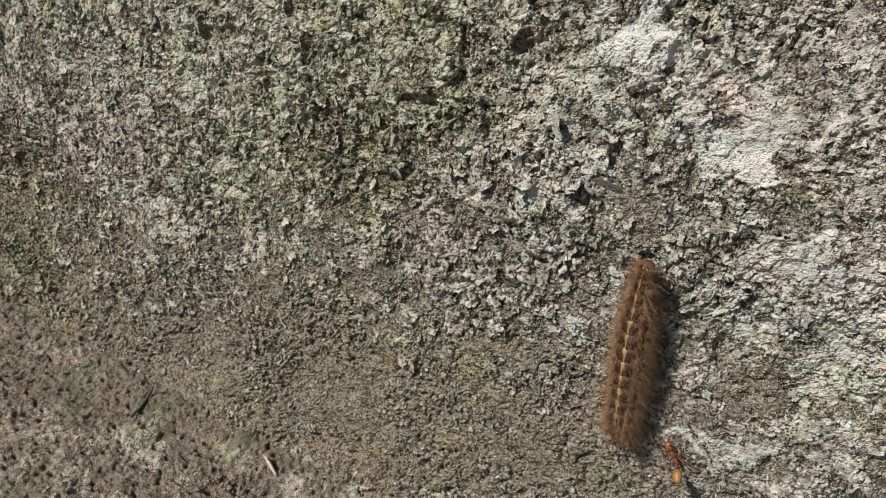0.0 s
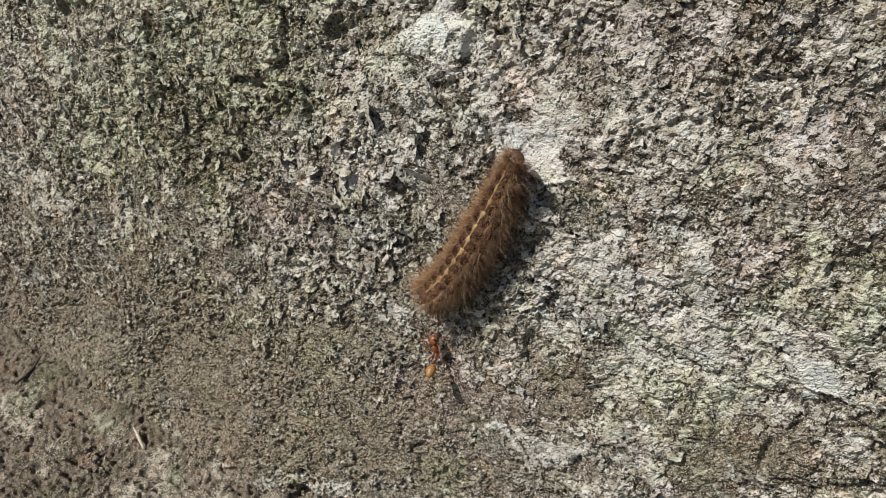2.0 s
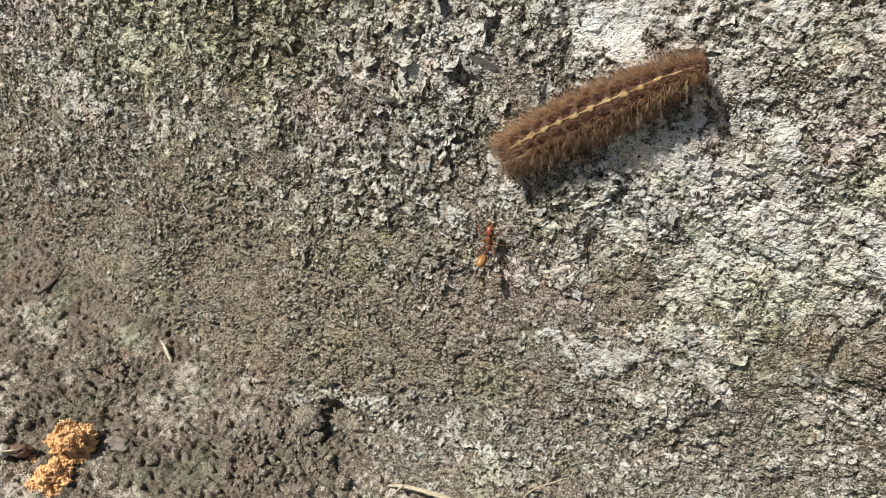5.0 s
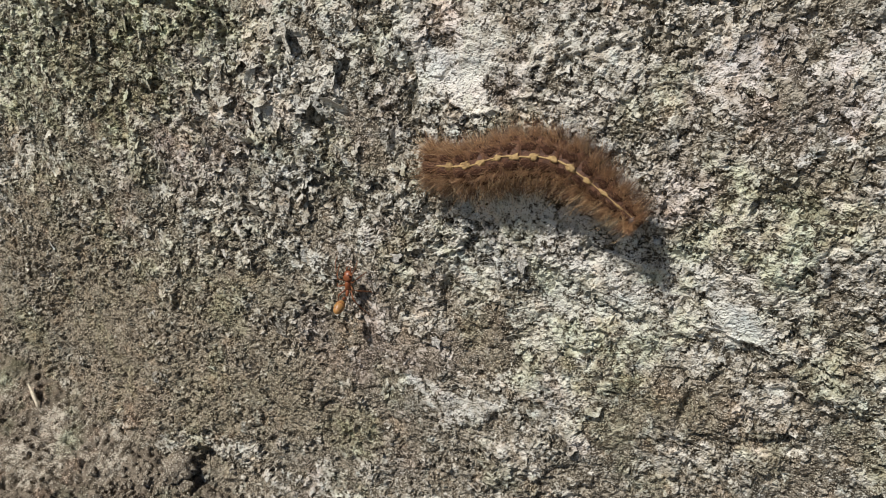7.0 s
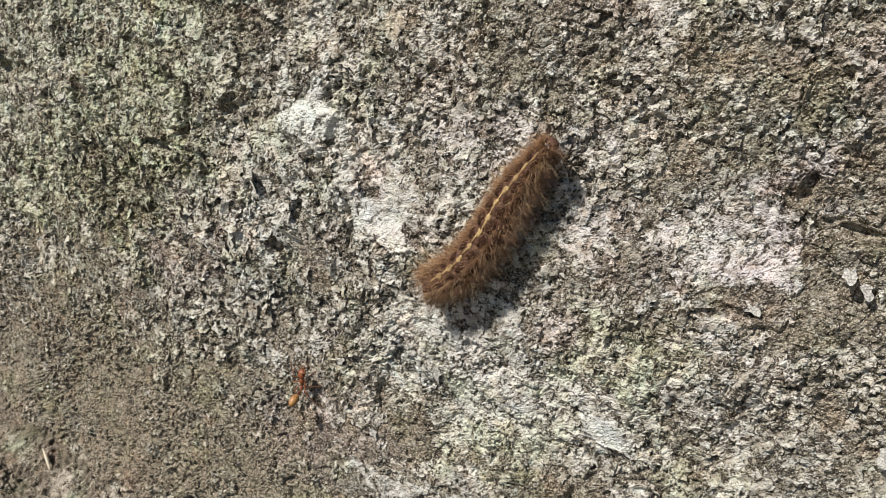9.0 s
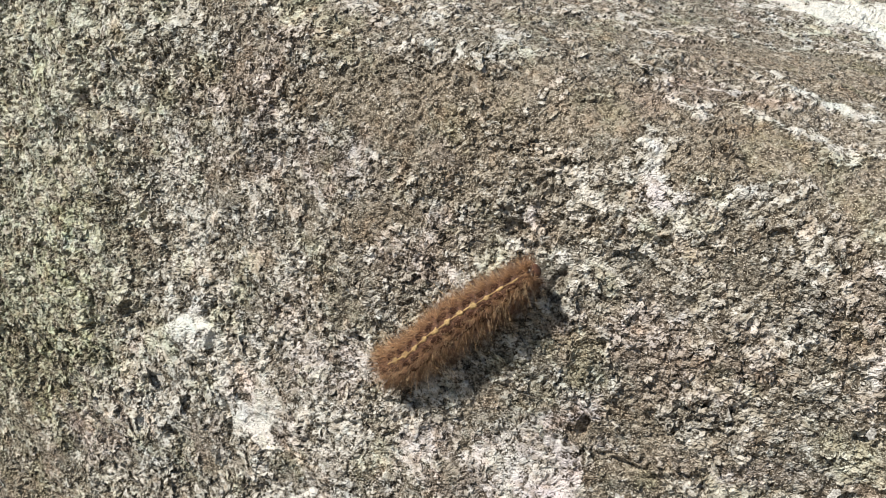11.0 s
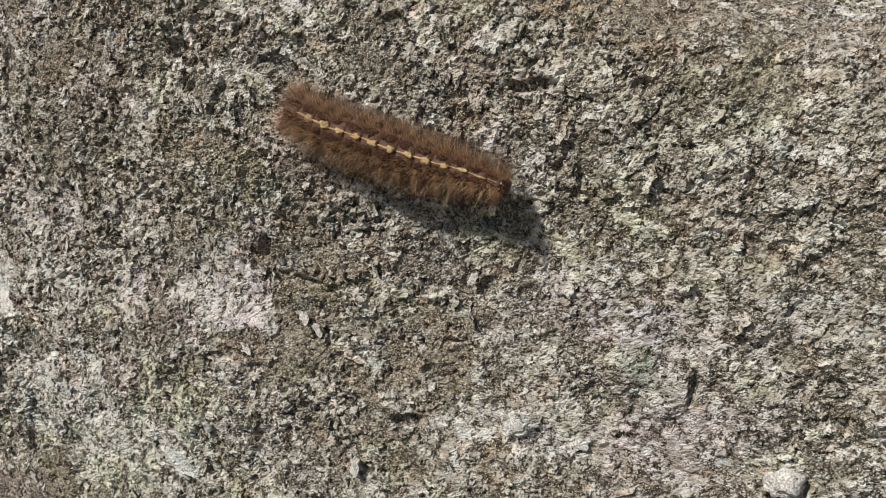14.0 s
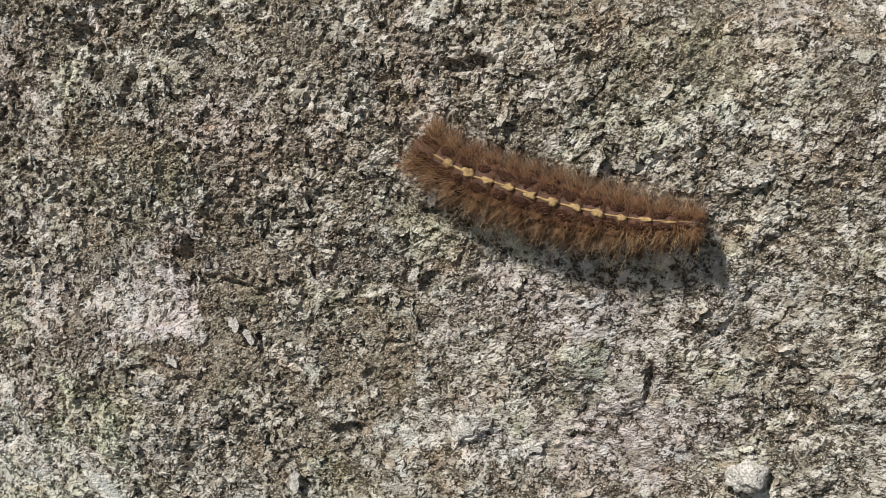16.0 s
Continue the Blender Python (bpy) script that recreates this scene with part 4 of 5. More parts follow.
def build_caterpillar():
    thing = tagged(new("caterpillar"), "hairy brown caterpillar with a broken cream stripe along its back", "caterpillar")
    rings = []
    half = REACH / RINGS / 2 * MM
    for i in range(RINGS):
        rng = random.Random(40 + i)
        r = girth(i)
        bm = bmesh.new()
        steps = [(-1.25, 0.74), (-0.95, 0.93), (-0.4, 1.0), (0.4, 1.0), (0.95, 0.93), (1.25, 0.74)]
        if i == 0:
            steps[0], steps[1] = (-1.5, 0.35), (-1.0, 0.75)
        if i == RINGS - 1:
            steps[-1] = (1.3, 0.6)
        loops = []
        for y, k in steps:
            loops.append([bm.verts.new((math.sin(a) * r * k, y * half, math.cos(a) * r * k * 0.94)) for a in (j * math.pi / 8 for j in range(16))])
        for l0, l1 in zip(loops, loops[1:]):
            for j in range(16):
                bm.faces.new((l0[j], l0[(j + 1) % 16], l1[(j + 1) % 16], l1[j]))
        bm.faces.new(loops[0][::-1])
        bm.faces.new(loops[-1])
        ring = part("body_segment", bm, SKIN, thing)
        for side in (-1, 1):
            for a, wide, lengthy in ((0.44, 0.25, 0.78), (1.00, 0.24, 0.66), (1.55, 0.20, 0.5)):
                bm = bmesh.new()
                k = rng.uniform(0.85, 1.15)
                blob(bm, (side * math.sin(a) * r * 0.94, -0.1 * half, math.cos(a) * r * 0.885), (0.13 * r, lengthy * half * k, wide * r), Matrix.Rotation(side * (a - math.pi / 2), 3, "Y"), 0.45, i * 3 + a * 7 + side, 2)
                part("wart", bm, WART, ring, "dark brown velvety wart")
        bm = bmesh.new()
        k = rng.uniform(0.8, 1.15) * (1.0 if 1 <= i <= 10 else 0.6)
        blob(bm, (rng.uniform(-0.03, 0.03) * r, -0.25 * half, r * 0.925), (0.05 * r * k, half * rng.uniform(0.8, 1.05), 0.05 * r), None, 0.5, i + 20, 2)
        blob(bm, (rng.uniform(-0.04, 0.04) * r, half * 0.55, r * 0.925), (0.16 * r * k, half * 0.52, 0.035 * r), None, 0.9, i + 30, 2)
        if i:
            part("stripe_mark", bm, STRIPE, ring, "cream stripe mark")
        else:
            bm.free()
        rear, fore = max(0, 1 - i / 3.0), max(0, (i - 9) / 3)
        lean = -0.12 - 0.65 * rear + 0.30 * fore
        bm = bmesh.new()
        for side in (-1, 1):
            for a, n, d in ((0.72, 85, 1.3), (1.12, 75, 1.55), (1.45, 40, 2.3)):
                tuft(bm, rng, n, r, side * a, rng.uniform(-0.25, 0.25) * half, d * (1 + 0.25 * rear) * (1 - 0.18 * fore) * MM, 0.019 * MM, lean)
        hairs(bm, rng, 100, r, 1.5 * MM, 0.019 * MM, half * 1.15, lean, 0.34, (0.5, 1.9))
        hairs(bm, rng, 230, r, 1.05 * MM, 0.019 * MM, half * 1.15, lean, 0.45, (0.12, 0.85))
        if rear > 0:
            hairs(bm, rng, int(260 * rear), r, 2.3 * MM, 0.019 * MM, half * 1.2, lean - 0.3, 0.4, (0.0, 1.6))
        part("hair_tuft", bm, HAIR, ring, "rust-brown hair tufts")
        # dark hair; along the flanks its colour also stands in for the body's shade
        bm = bmesh.new()
        for side in (-1, 1):
            for a, n, d in ((1.45, 45, 2.8), (1.8, 60, 3.5)):
                tuft(bm, rng, n, r, side * a, rng.uniform(-0.25, 0.25) * half, d * (1 - 0.18 * fore) * MM, 0.018 * MM, lean)
        hairs(bm, rng, 90, r, 1.0 * MM, 0.018 * MM, half * 1.15, lean, 0.4, (0.25, 1.0))
        hairs(bm, rng, 130, r, 2.7 * MM, 0.018 * MM, half * 1.1, lean, 0.34, (1.2, 2.0))
        part("under_hair", bm, DARK_HAIR, ring, "dark brown hair")
        bm = bmesh.new()
        hairs(bm, rng, 45, r, (3.0 + 1.4 * rear) * MM, 0.017 * MM, half, lean, 0.34, (0.45, 1.5))
        hairs(bm, rng, 16, r, 4.4 * MM, 0.017 * MM, half, lean - 0.1, 0.3, (1.3, 1.8))
        part("long_hair", bm, PALE_HAIR, ring, "long golden hair")
        rings.append(ring)
    bm = bmesh.new()
    r = girth(RINGS - 1)
    blob(bm, (0, -0.1 * r, -0.22 * r), (r * 0.72, r * 0.62, r * 0.66), None, 0.10, 3, 3)
    head = part("head", bm, HEAD_SKIN, thing, "dark brown head tucked under the hair")
    # two pale dots painted on the head in place of glare
    for side in (-1, 1):
        bm = bmesh.new()
        blob(bm, (side * r * 0.30, r * 0.12, r * 0.34), (r * 0.11, r * 0.10, r * 0.06), None, 0, 1, 2)
        part("head_glint", bm, HEAD_GLINT, head, "painted glint on the head")
    rng = random.Random(99)
    bm = bmesh.new()
    for a in (-1.5, -0.9, -0.3, 0.3, 0.9, 1.5):
        tuft(bm, rng, 45, r * 0.9, a, 0.0, 1.5 * MM, 0.018 * MM, 0.55, 0.42)
    part("face_hair", bm, HAIR, head, "rust-brown hair round the head")
    rings.append(head)
    return thing, rings


CATERPILLAR, BODY = build_caterpillar()


def build_ant():
    """Head towards +y, standing on z = 0, with the hind part carried high."""
    thing = tagged(new("ant"), "amber weaver ant with its hind body raised", "ant")
    mm = lambda *q: Vector(q) * MM

    def lump(name, at, size, mat, tilt=0.0, label=""):
        bm = bmesh.new()
        blob(bm, mm(*at), [q * MM for q in size], Matrix.Rotation(radians(tilt), 3, "X"), 0.03, 2, 3)
        return part(name, bm, mat, thing, label)

    head = lump("head", (0, 3.0, 1.9), (0.85, 0.95, 0.65), ANT_RED, -20)
    lump("thorax", (0, 1.35, 2.0), (0.50, 1.0, 0.52), ANT_RED, 8)
    lump("waist", (0, 0.15, 2.2), (0.30, 0.75, 0.30), ANT_RED, -20)
    lump("petiole", (0, -0.62, 3.1), (0.25, 0.36, 0.55), ANT_RED, -30)
    gaster = lump("gaster", (0, -1.45, 4.7), (0.85, 1.35, 0.85), ANT_GOLD, -62, "golden swollen hind body")
    for k in range(3):
        bm = bmesh.new()
        c, a = mm(0, -1.22 - 0.27 * k, 4.25 + 0.51 * k), radians(-62)
        r = (0.84 - 0.06 * k) * MM
        ring = [c + Matrix.Rotation(a, 3, "X") @ Vector((math.sin(q * math.pi / 8) * r, 0, math.cos(q * math.pi / 8) * r)) for q in range(17)]
        tube(bm, ring, [0.05 * MM] * 17, 4)
        part("band", bm, ANT_RED, gaster, "darker band")
    for side in (-1, 1):
        bm = bmesh.new()
        blob(bm, mm(side * 0.62, 3.15, 2.2), [q * MM for q in (0.20, 0.26, 0.20)], None, 0, 1, 2)
        part("eye", bm, WART, head, "dark eye")
        bm = bmesh.new()
        tube(bm, [mm(side * 0.3, 3.7, 1.7), mm(side * 0.42, 4.25, 1.5), mm(side * 0.1, 4.6, 1.4)], [0.14 * MM, 0.11 * MM, 0.03 * MM], 5)
        part("jaw", bm, ANT_RED, head)
        bm = bmesh.new()
        tube(bm, [mm(side * 0.3, 3.5, 2.3), mm(side * 1.5, 3.9, 3.1), mm(side * 2.0, 5.4, 2.4), mm(side * 1.9, 6.2, 1.8)], [0.08 * MM, 0.07 * MM, 0.07 * MM, 0.05 * MM], 5)
        part("antenna", bm, ANT_LEG, head)
        for y0, y1, y2, reach in ((2.0, 3.0, 3.9, 2.8), (1.4, 0.9, 0.3, 3.3), (0.7, -1.6, -4.2, 3.0)):
            bm = bmesh.new()
            tube(bm, [mm(side * 0.3, y0, 1.7), mm(side * 1.4, (y0 + y1) / 2, 2.7), mm(side * 1.9, y1, 2.2), mm(side * reach, y2, 0.15), mm(side * (reach + 0.3), y2 - 0.5, 0.05)],
                 [0.13 * MM, 0.14 * MM, 0.11 * MM, 0.06 * MM, 0.05 * MM], 6)
            part("leg", bm, ANT_LEG, thing, "thin brown leg")
    return thing


ANT = build_ant()

# ---- debris on the soil and at the foot of the kerb ----
CRUMB = plain("orange_crumb", (0.86, 0.52, 0.235), 0.85, 1.6, 0.35, 0.15)
TWIG = plain("grey_twig", (0.27, 0.21, 0.15), 0.85, 0.7, 0.45, 0.15)
DARK_TWIG = plain("dark_twig", (0.06, 0.045, 0.03), 0.85, 0.6, 0.4, 0.1)
STRAW = plain("dry_straw", (0.50, 0.42, 0.27), 0.7, 0.6, 0.35, 0.05)
PITH = plain("pale_wood", (0.60, 0.52, 0.38), 0.75, 0.5, 0.25, 0.05)
CLOD = SOIL
STONE = plain("grey_stone", (0.23, 0.20, 0.155), 0.9, 0.9, 0.5, 0.3)
SHELL = plain("pale_seed", (0.44, 0.40, 0.34), 0.6, 0.4, 0.3, 0.08)
HUSK = plain("brown_husk", (0.16, 0.09, 0.055), 0.8, 0.5, 0.5, 0.2)
FLAKE = plain("lichen_flake", (0.64, 0.605, 0.53), 0.9, 0.3, 0.55, 0.35)


def soil_z(x, y):
    return float(ground_height(np.array([[x]], float), np.array([[y]], float))[0][0, 0])


def lumps_mesh(name, centres, sizes, rng, material, rough=0.35):
    """Many small ragged lumps as one mesh."""
    bm = bmesh.new()
    bmesh.ops.create_icosphere(bm, subdivisions=1, radius=1.0)
    unit = np.array([v.co[:] for v in bm.verts])
    tri = np.array([[v.index for v in f.verts] for f in bm.faces])
    bm.free()
    n = len(centres)
    turn, _ = np.linalg.qr(rng.normal(size=(n, 3, 3)))
    q = unit[None] * sizes[:, None, :] * rng.uniform(1 - rough, 1 + rough, (n, len(unit), 1))
    co = (np.einsum("nij,nkj->nki", turn, q) + centres[:, None]) * MM
    faces = (tri[None] + (np.arange(n) * len(unit))[:, None, None]).reshape(-1, 3)
    me = bpy.data.meshes.new(name)
    me.from_pydata(co.reshape(-1, 3).tolist(), [], faces.tolist())
    me.polygons.foreach_set("use_smooth", np.ones(len(me.polygons), bool))
    me.materials.append(material)
    return new(name, me)


def crumb_mound():
    """A spongy mound of orange crumbs in two lobes, full of gaps."""
    rng = np.random.RandomState(5)
    centres, sizes = [], []
    for cx, cy, rad, tall, n in ((-90.2, -56.8, 4.6, 5.6, 3800), (-87.4, -64.0, 4.4, 4.2, 3400), (-93.8, -63.6, 1.6, 1.2, 260)):
        z0 = soil_z(cx, cy)
        for _ in range(n):
            v = Vector((rng.normal(), rng.normal(), abs(rng.normal()))).normalized()
            v = v * (0.82 + 0.45 * noise.fractal(v * 1.9 + Vector((cx, cy, 0)), 0.7, 2.0, 3)) * rng.uniform(0.75, 1.08)
            centres.append((cx + v.x * rad, cy + v.y * rad, z0 + v.z * tall - 0.4))
            k = rng.uniform(0.12, 0.25)
            sizes.append((k * rng.uniform(1.2, 3.4), k, k * rng.uniform(0.5, 1.1)))
    ob = lumps_mesh("crumb_mound", np.array(centres), np.array(sizes), rng, CRUMB, 0.4)
    tagged(ob, "spongy orange crumbs in a small two-lobed mound on soil", "crumbs")


def stick(name, points, radii, material, label, sides=8, wobble=0.0):
    bm = bmesh.new()
    curve = [Vector(q) * MM for q in catmull(points, 6)]
    rad = np.interp(np.linspace(0, 1, len(curve)), np.linspace(0, 1, len(radii)), radii)
    tube(bm, curve, [r * MM for r in rad], sides)
    rng = random.Random(len(label))
    for v in bm.verts:
        v.co += Vector((rng.gauss(0, 1), rng.gauss(0, 1), rng.gauss(0, 1))) * wobble * MM
    return tagged(part(name, bm, material), label, name.split("_")[-1])


def blade(name, points, widths, material, label):
    """A dry grass blade: a folded strip with some thickness."""
    bm = bmesh.new()
    curve = [Vector(q) * MM for q in catmull(points, 8)]
    wid = np.interp(np.linspace(0, 1, len(curve)), np.linspace(0, 1, len(widths)), widths)
    last = None
    for i, p in enumerate(curve):
        t = (curve[min(i + 1, len(curve) - 1)] - curve[max(i - 1, 0)]).normalized()
        side = t.cross(Vector((0, -0.75, 0.66))).normalized()
        up = side.cross(t)
        w = float(wid[i]) * MM
        row = [bm.verts.new(p + side * w * a + up * w * b) for a, b in ((-1, 0.25), (-0.45, 0.02), (0, -0.18), (0.5, 0.05), (1, 0.3), (0.5, -0.14), (0, -0.38), (-0.45, -0.16))]
        if last:
            for k in range(8):
                bm.faces.new((last[k], last[(k + 1) % 8], row[(k + 1) % 8], row[k]))
        else:
            bm.faces.new(row[::-1])
        last = row
    bm.faces.new(last)
    return tagged(part(name, bm, material), label, "grass")


def at(x, s, h):
    p = spot(x, s, h)[0] / MM
    return tuple(p)


def debris():
    crumb_mound()
    z = lambda x, y: soil_z(x, y)
    stick("twig", [(-77.2, -64.6, z(-77, -64) + 1.2), (-73, -64.9, z(-73, -65) + 1.3), (-69, -64.8, z(-69, -65) + 1.2), (-66, -65.0, z(-66, -65) + 1.1)],
          (1.25, 1.45, 1.35, 1.5), TWIG, "short broken grey-brown twig lying on soil", 14, 0.07)
    stick("dark_twig", [at(-131.1, -8.7, 0.5), at(-131.4, -4, 0.7), at(-131.6, 1.2, 1.6)], (0.3, 0.42, 0.2), DARK_TWIG, "thin dark twig lying on soil", 6, 0.04)
    stick("splinter", [at(-96.2, -1.8, 2.6), at(-93.5, -3.2, 2.2), at(-91.0, -4.4, 1.0)], (0.12, 0.42, 0.3), PITH, "pale wood splinter stuck in soil", 5)
    blade("grass_blade", [at(-33, -1, 1.5), at(-29.8, 1.4, 3), at(-25.8, 3.8, 3.6), at(-20.1, 5.4, 3.2), at(-13.3, 6, 2.8), at(-8.3, 5.5, 2.2), at(-5.2, 4.2, 1.4)],
          (0.15, 0.3, 0.4, 0.5, 0.6, 0.65, 0.4), STRAW, "dry bent straw-coloured grass blade at the kerb foot")
    blade("grass_blade", [at(-5.5, 4.4, 1.6), at(-2.2, 11.2, 2.4), at(1.4, 17.4, 1.4)], (0.4, 0.7, 0.3), STRAW, "short dry straw-coloured grass blade leaning on the kerb")
    stick("straw_thread", [at(-4, 9, 1.5), at(-7.2, 14, 1.7), at(-6.2, 17, 1.5), at(-1.7, 22.9, 1.3)], (0.14, 0.16, 0.14, 0.1), STRAW, "thin curled dry straw thread", 5)
    stick("straw_thread", [at(-29.8, 1.6, 3.2), at(-31, -1.5, 1.2), at(-32.5, -4, 0.5)], (0.2, 0.18, 0.1), STRAW, "thin dry straw thread", 5)
    blade("dead_leaf_strip", [(-79.5, -75.5, z(-79, -75) + 0.7), (-76.5, -72.5, z(-76, -72) + 1.3), (-73.5, -69.5, z(-73, -69) + 1.4), (-71.2, -67.2, z(-71, -67) + 0.9)],
          (0.3, 0.7, 0.6, 0.3), TWIG, "shrivelled brown strip of dead leaf on soil")
    rng = random.Random(12)
    for x, y, r in ((-55.0, -25, 2.9), (-51.8, -26.5, 1.5), (-56.3, -26.5, 1.2), (-22, -26, 1.9), (-24.5, -27, 1.3), (-18.5, -24.5, 1.4), (-75, -50, 1.2), (-62, -43, 1.1),
                    (-41, -31, 1.4), (-46, -36, 1.1), (-34, -35, 1.3), (-70, -34, 0.9), (-30, -29, 1.2)):
        bm = bmesh.new()
        k = r * MM
        blob(bm, (0, 0, 0), (k * 1.15, k, k * 0.8), None, 0.45, rng.random() * 50, 3, 1.2)
        ob = tagged(part("soil_clod", bm, CLOD), "dark crumbly soil clod", "clod", "clods of soil at the kerb foot")
        ob.matrix_world = pose(x * MM, y * MM, (z(x, y) + 0.45 * r) * MM, 0, 0, rng.uniform(0, 360))
    for x, s, r in ((0.3, 19.6, 2.6), (-3.0, 18.0, 1.6), (2.5, 15.5, 1.7)):
        bm = bmesh.new()
        k = r * MM
        blob(bm, (0, 0, 0), (k * 1.1, k, k * 0.75), None, 0.45, rng.random() * 50, 3, 1.2)
        p, n = spot(x, s, 0.4 * r)
        ob = tagged(part("soil_clod", bm, CLOD), "dark soil clod stuck to the kerb face", "clod", "clods of soil on the kerb")
        ob.matrix_world = Matrix.Translation(p) @ basis(Vector((1, 0, 0)), n).to_4x4()
    for x, y, size, mat, name, label, cat in ((-104.6, -64, (4.0, 3.0, 1.0), SOIL, "stone", "flat grey stone half sunk in soil", "stone"),
                                              (-83.6, -51.6, (2.8, 1.9, 0.5), STONE, "stone", "small flat grey stone beside orange crumbs", "stone")):
        bm = bmesh.new()
        blob(bm, (0, 0, 0), [q * MM for q in size], None, 0.3, 4, 3)
        ob = tagged(part(name, bm, mat), label, cat)
        ob.matrix_world = pose(x * MM, y * MM, (z(x, y) + size[2] * 0.25) * MM, 0, 0, 20)
    bud = tagged(new("dried_bud"), "dried brown bud with a pale round tip on soil", "bud")
    bud.location = Vector((-98.3, -66.4, z(-98, -66) + 1.0)) * MM
    bm = bmesh.new()
    blob(bm, (0, 0, 0.4 * MM), (1.35 * MM, 1.35 * MM, 1.25 * MM), None, 0.28, 2, 3, 2.2)
    part("tip", bm, SHELL, bud, "pale round tip")
    bm = bmesh.new()
    blob(bm, Vector((2.4, 2.2, 0.3)) * MM, (2.3 * MM, 1.4 * MM, 1.3 * MM), Matrix.Rotation(radians(42), 3, "Z"), 0.35, 6, 3, 1.4)
    part("husk", bm, HUSK, bud, "shrivelled brown husk")
    bm = bmesh.new()
    tube(bm, [Vector(q) * MM for q in ((0.6, -0.6, 1.2), (2.2, 0.6, 1.9), (3.6, 2.6, 1.5))], [0.16 * MM, 0.2 * MM, 0.12 * MM], 5)
    part("stalk", bm, STRAW, bud, "thin dry stalk")


debris()


def flake_mesh(seed, size):
    """A curled chip with a ragged rim, thick enough to throw a shadow."""
    rng = random.Random(seed)
    bm = bmesh.new()
    n = 13
    rim = [(math.cos(k * 2 * math.pi / n), math.sin(k * 2 * math.pi / n), rng.uniform(0.45, 1.15)) for k in range(n)]
    tops = [bm.verts.new((a * r, b * r * 0.62, 0.10 + 0.20 * r * (0.5 + 0.5 * a) ** 2 + 0.10 * rng.random())) for a, b, r in rim]
    lows = [bm.verts.new((a * r * 0.92, b * r * 0.56, -0.05 + 0.2 * r * (0.5 + 0.5 * a) ** 2)) for a, b, r in rim]
    ct, cl = bm.verts.new((0.1, 0, 0.24)), bm.verts.new((0, 0, -0.3))
    for k in range(n):
        q = (k + 1) % n
        bm.faces.new((tops[k], tops[q], ct))
        bm.faces.new((lows[q], lows[k], cl))
        bm.faces.new((tops[q], tops[k], lows[k], lows[q]))
    for v in bm.verts:
        v.co *= size * MM
    me = bpy.data.meshes.new("lichen_flake")
    bm.to_mesh(me)
    bm.free()
    me.materials.append(FLAKE)
    return me


def flakes():
    """Loose pale chips of lichen-covered skin that stand out singly."""
    rng = random.Random(3)
    spots = [(-55.3, 53.5, 1.5), (-2.8, 78.4, 1.6), (-22.7, 69.4, 1.5), (-12.1, 58.2, 1.5), (50.0, 121.6, 1.6), (47.5, 122.5, 1.4), (62.0, 101.5, 1.9), (94.0, 120.0, 2.2),
             (-10.0, 47.2, 1.3), (38.5, 113.4, 1.8), (73.0, 139.2, 1.2), (73.4, 149.8, 1.2), (84.3, 118.6, 2.4)]
    for i, (x, s, r) in enumerate(spots):
        p, n = spot(x, s, 0.45)
        ob = tagged(new("lichen_flake", flake_mesh(i, r)), "loose pale chip of lichen on the kerb face", "lichen", "lichen chips on the kerb")
        turn = rng.uniform(0, 2 * math.pi)
        ob.matrix_world = Matrix.Translation(p) @ basis(Vector((math.cos(turn), 0.1, math.sin(turn))), n).to_4x4()
    bm = bmesh.new()
    blob(bm, (0, 0, 0), (2.0 * MM, 2.3 * MM, 1.7 * MM), None, 0.5, 7.3, 3, 1.1)
    p, n = spot(119.9, 126.2, 0.9)
    ob = tagged(part("pebble", bm, FLAKE), "pale rough pebble standing out of the kerb face", "pebble")
    ob.matrix_world = Matrix.Translation(p) @ basis(Vector((1, 0.1, 0.4)), n).to_4x4()


flakes()


def soil_crumbs():
    """Loose grains on the soil and in the fold at the kerb's foot."""
    rng = np.random.RandomState(21)
    count = 6000
    x = rng.uniform(-175, 45, count)
    y = np.where(rng.rand(count) < 0.45, -27 - np.abs(rng.normal(0, 7, count)), rng.uniform(-95, -24, count))
    keep = (ground_height(x[None], y[None])[1][0] > rng.rand(count) * 0.9)
    x, y = x[keep], y[keep]
    r = np.clip(rng.lognormal(-1.05, 0.5, len(x)), 0.14, 1.1)
    z = ground_height(x[None], y[None])[0][0] + 0.3 * r
    ob = lumps_mesh("soil_crumbs", np.stack([x, y, z], -1), r[:, None] * rng.uniform(0.5, 1.35, (len(x), 3)), rng, CLOD, 0.5)
    tagged(ob, "loose brown soil crumbs scattered over the ground", "soil", kind="stuff")


soil_crumbs()

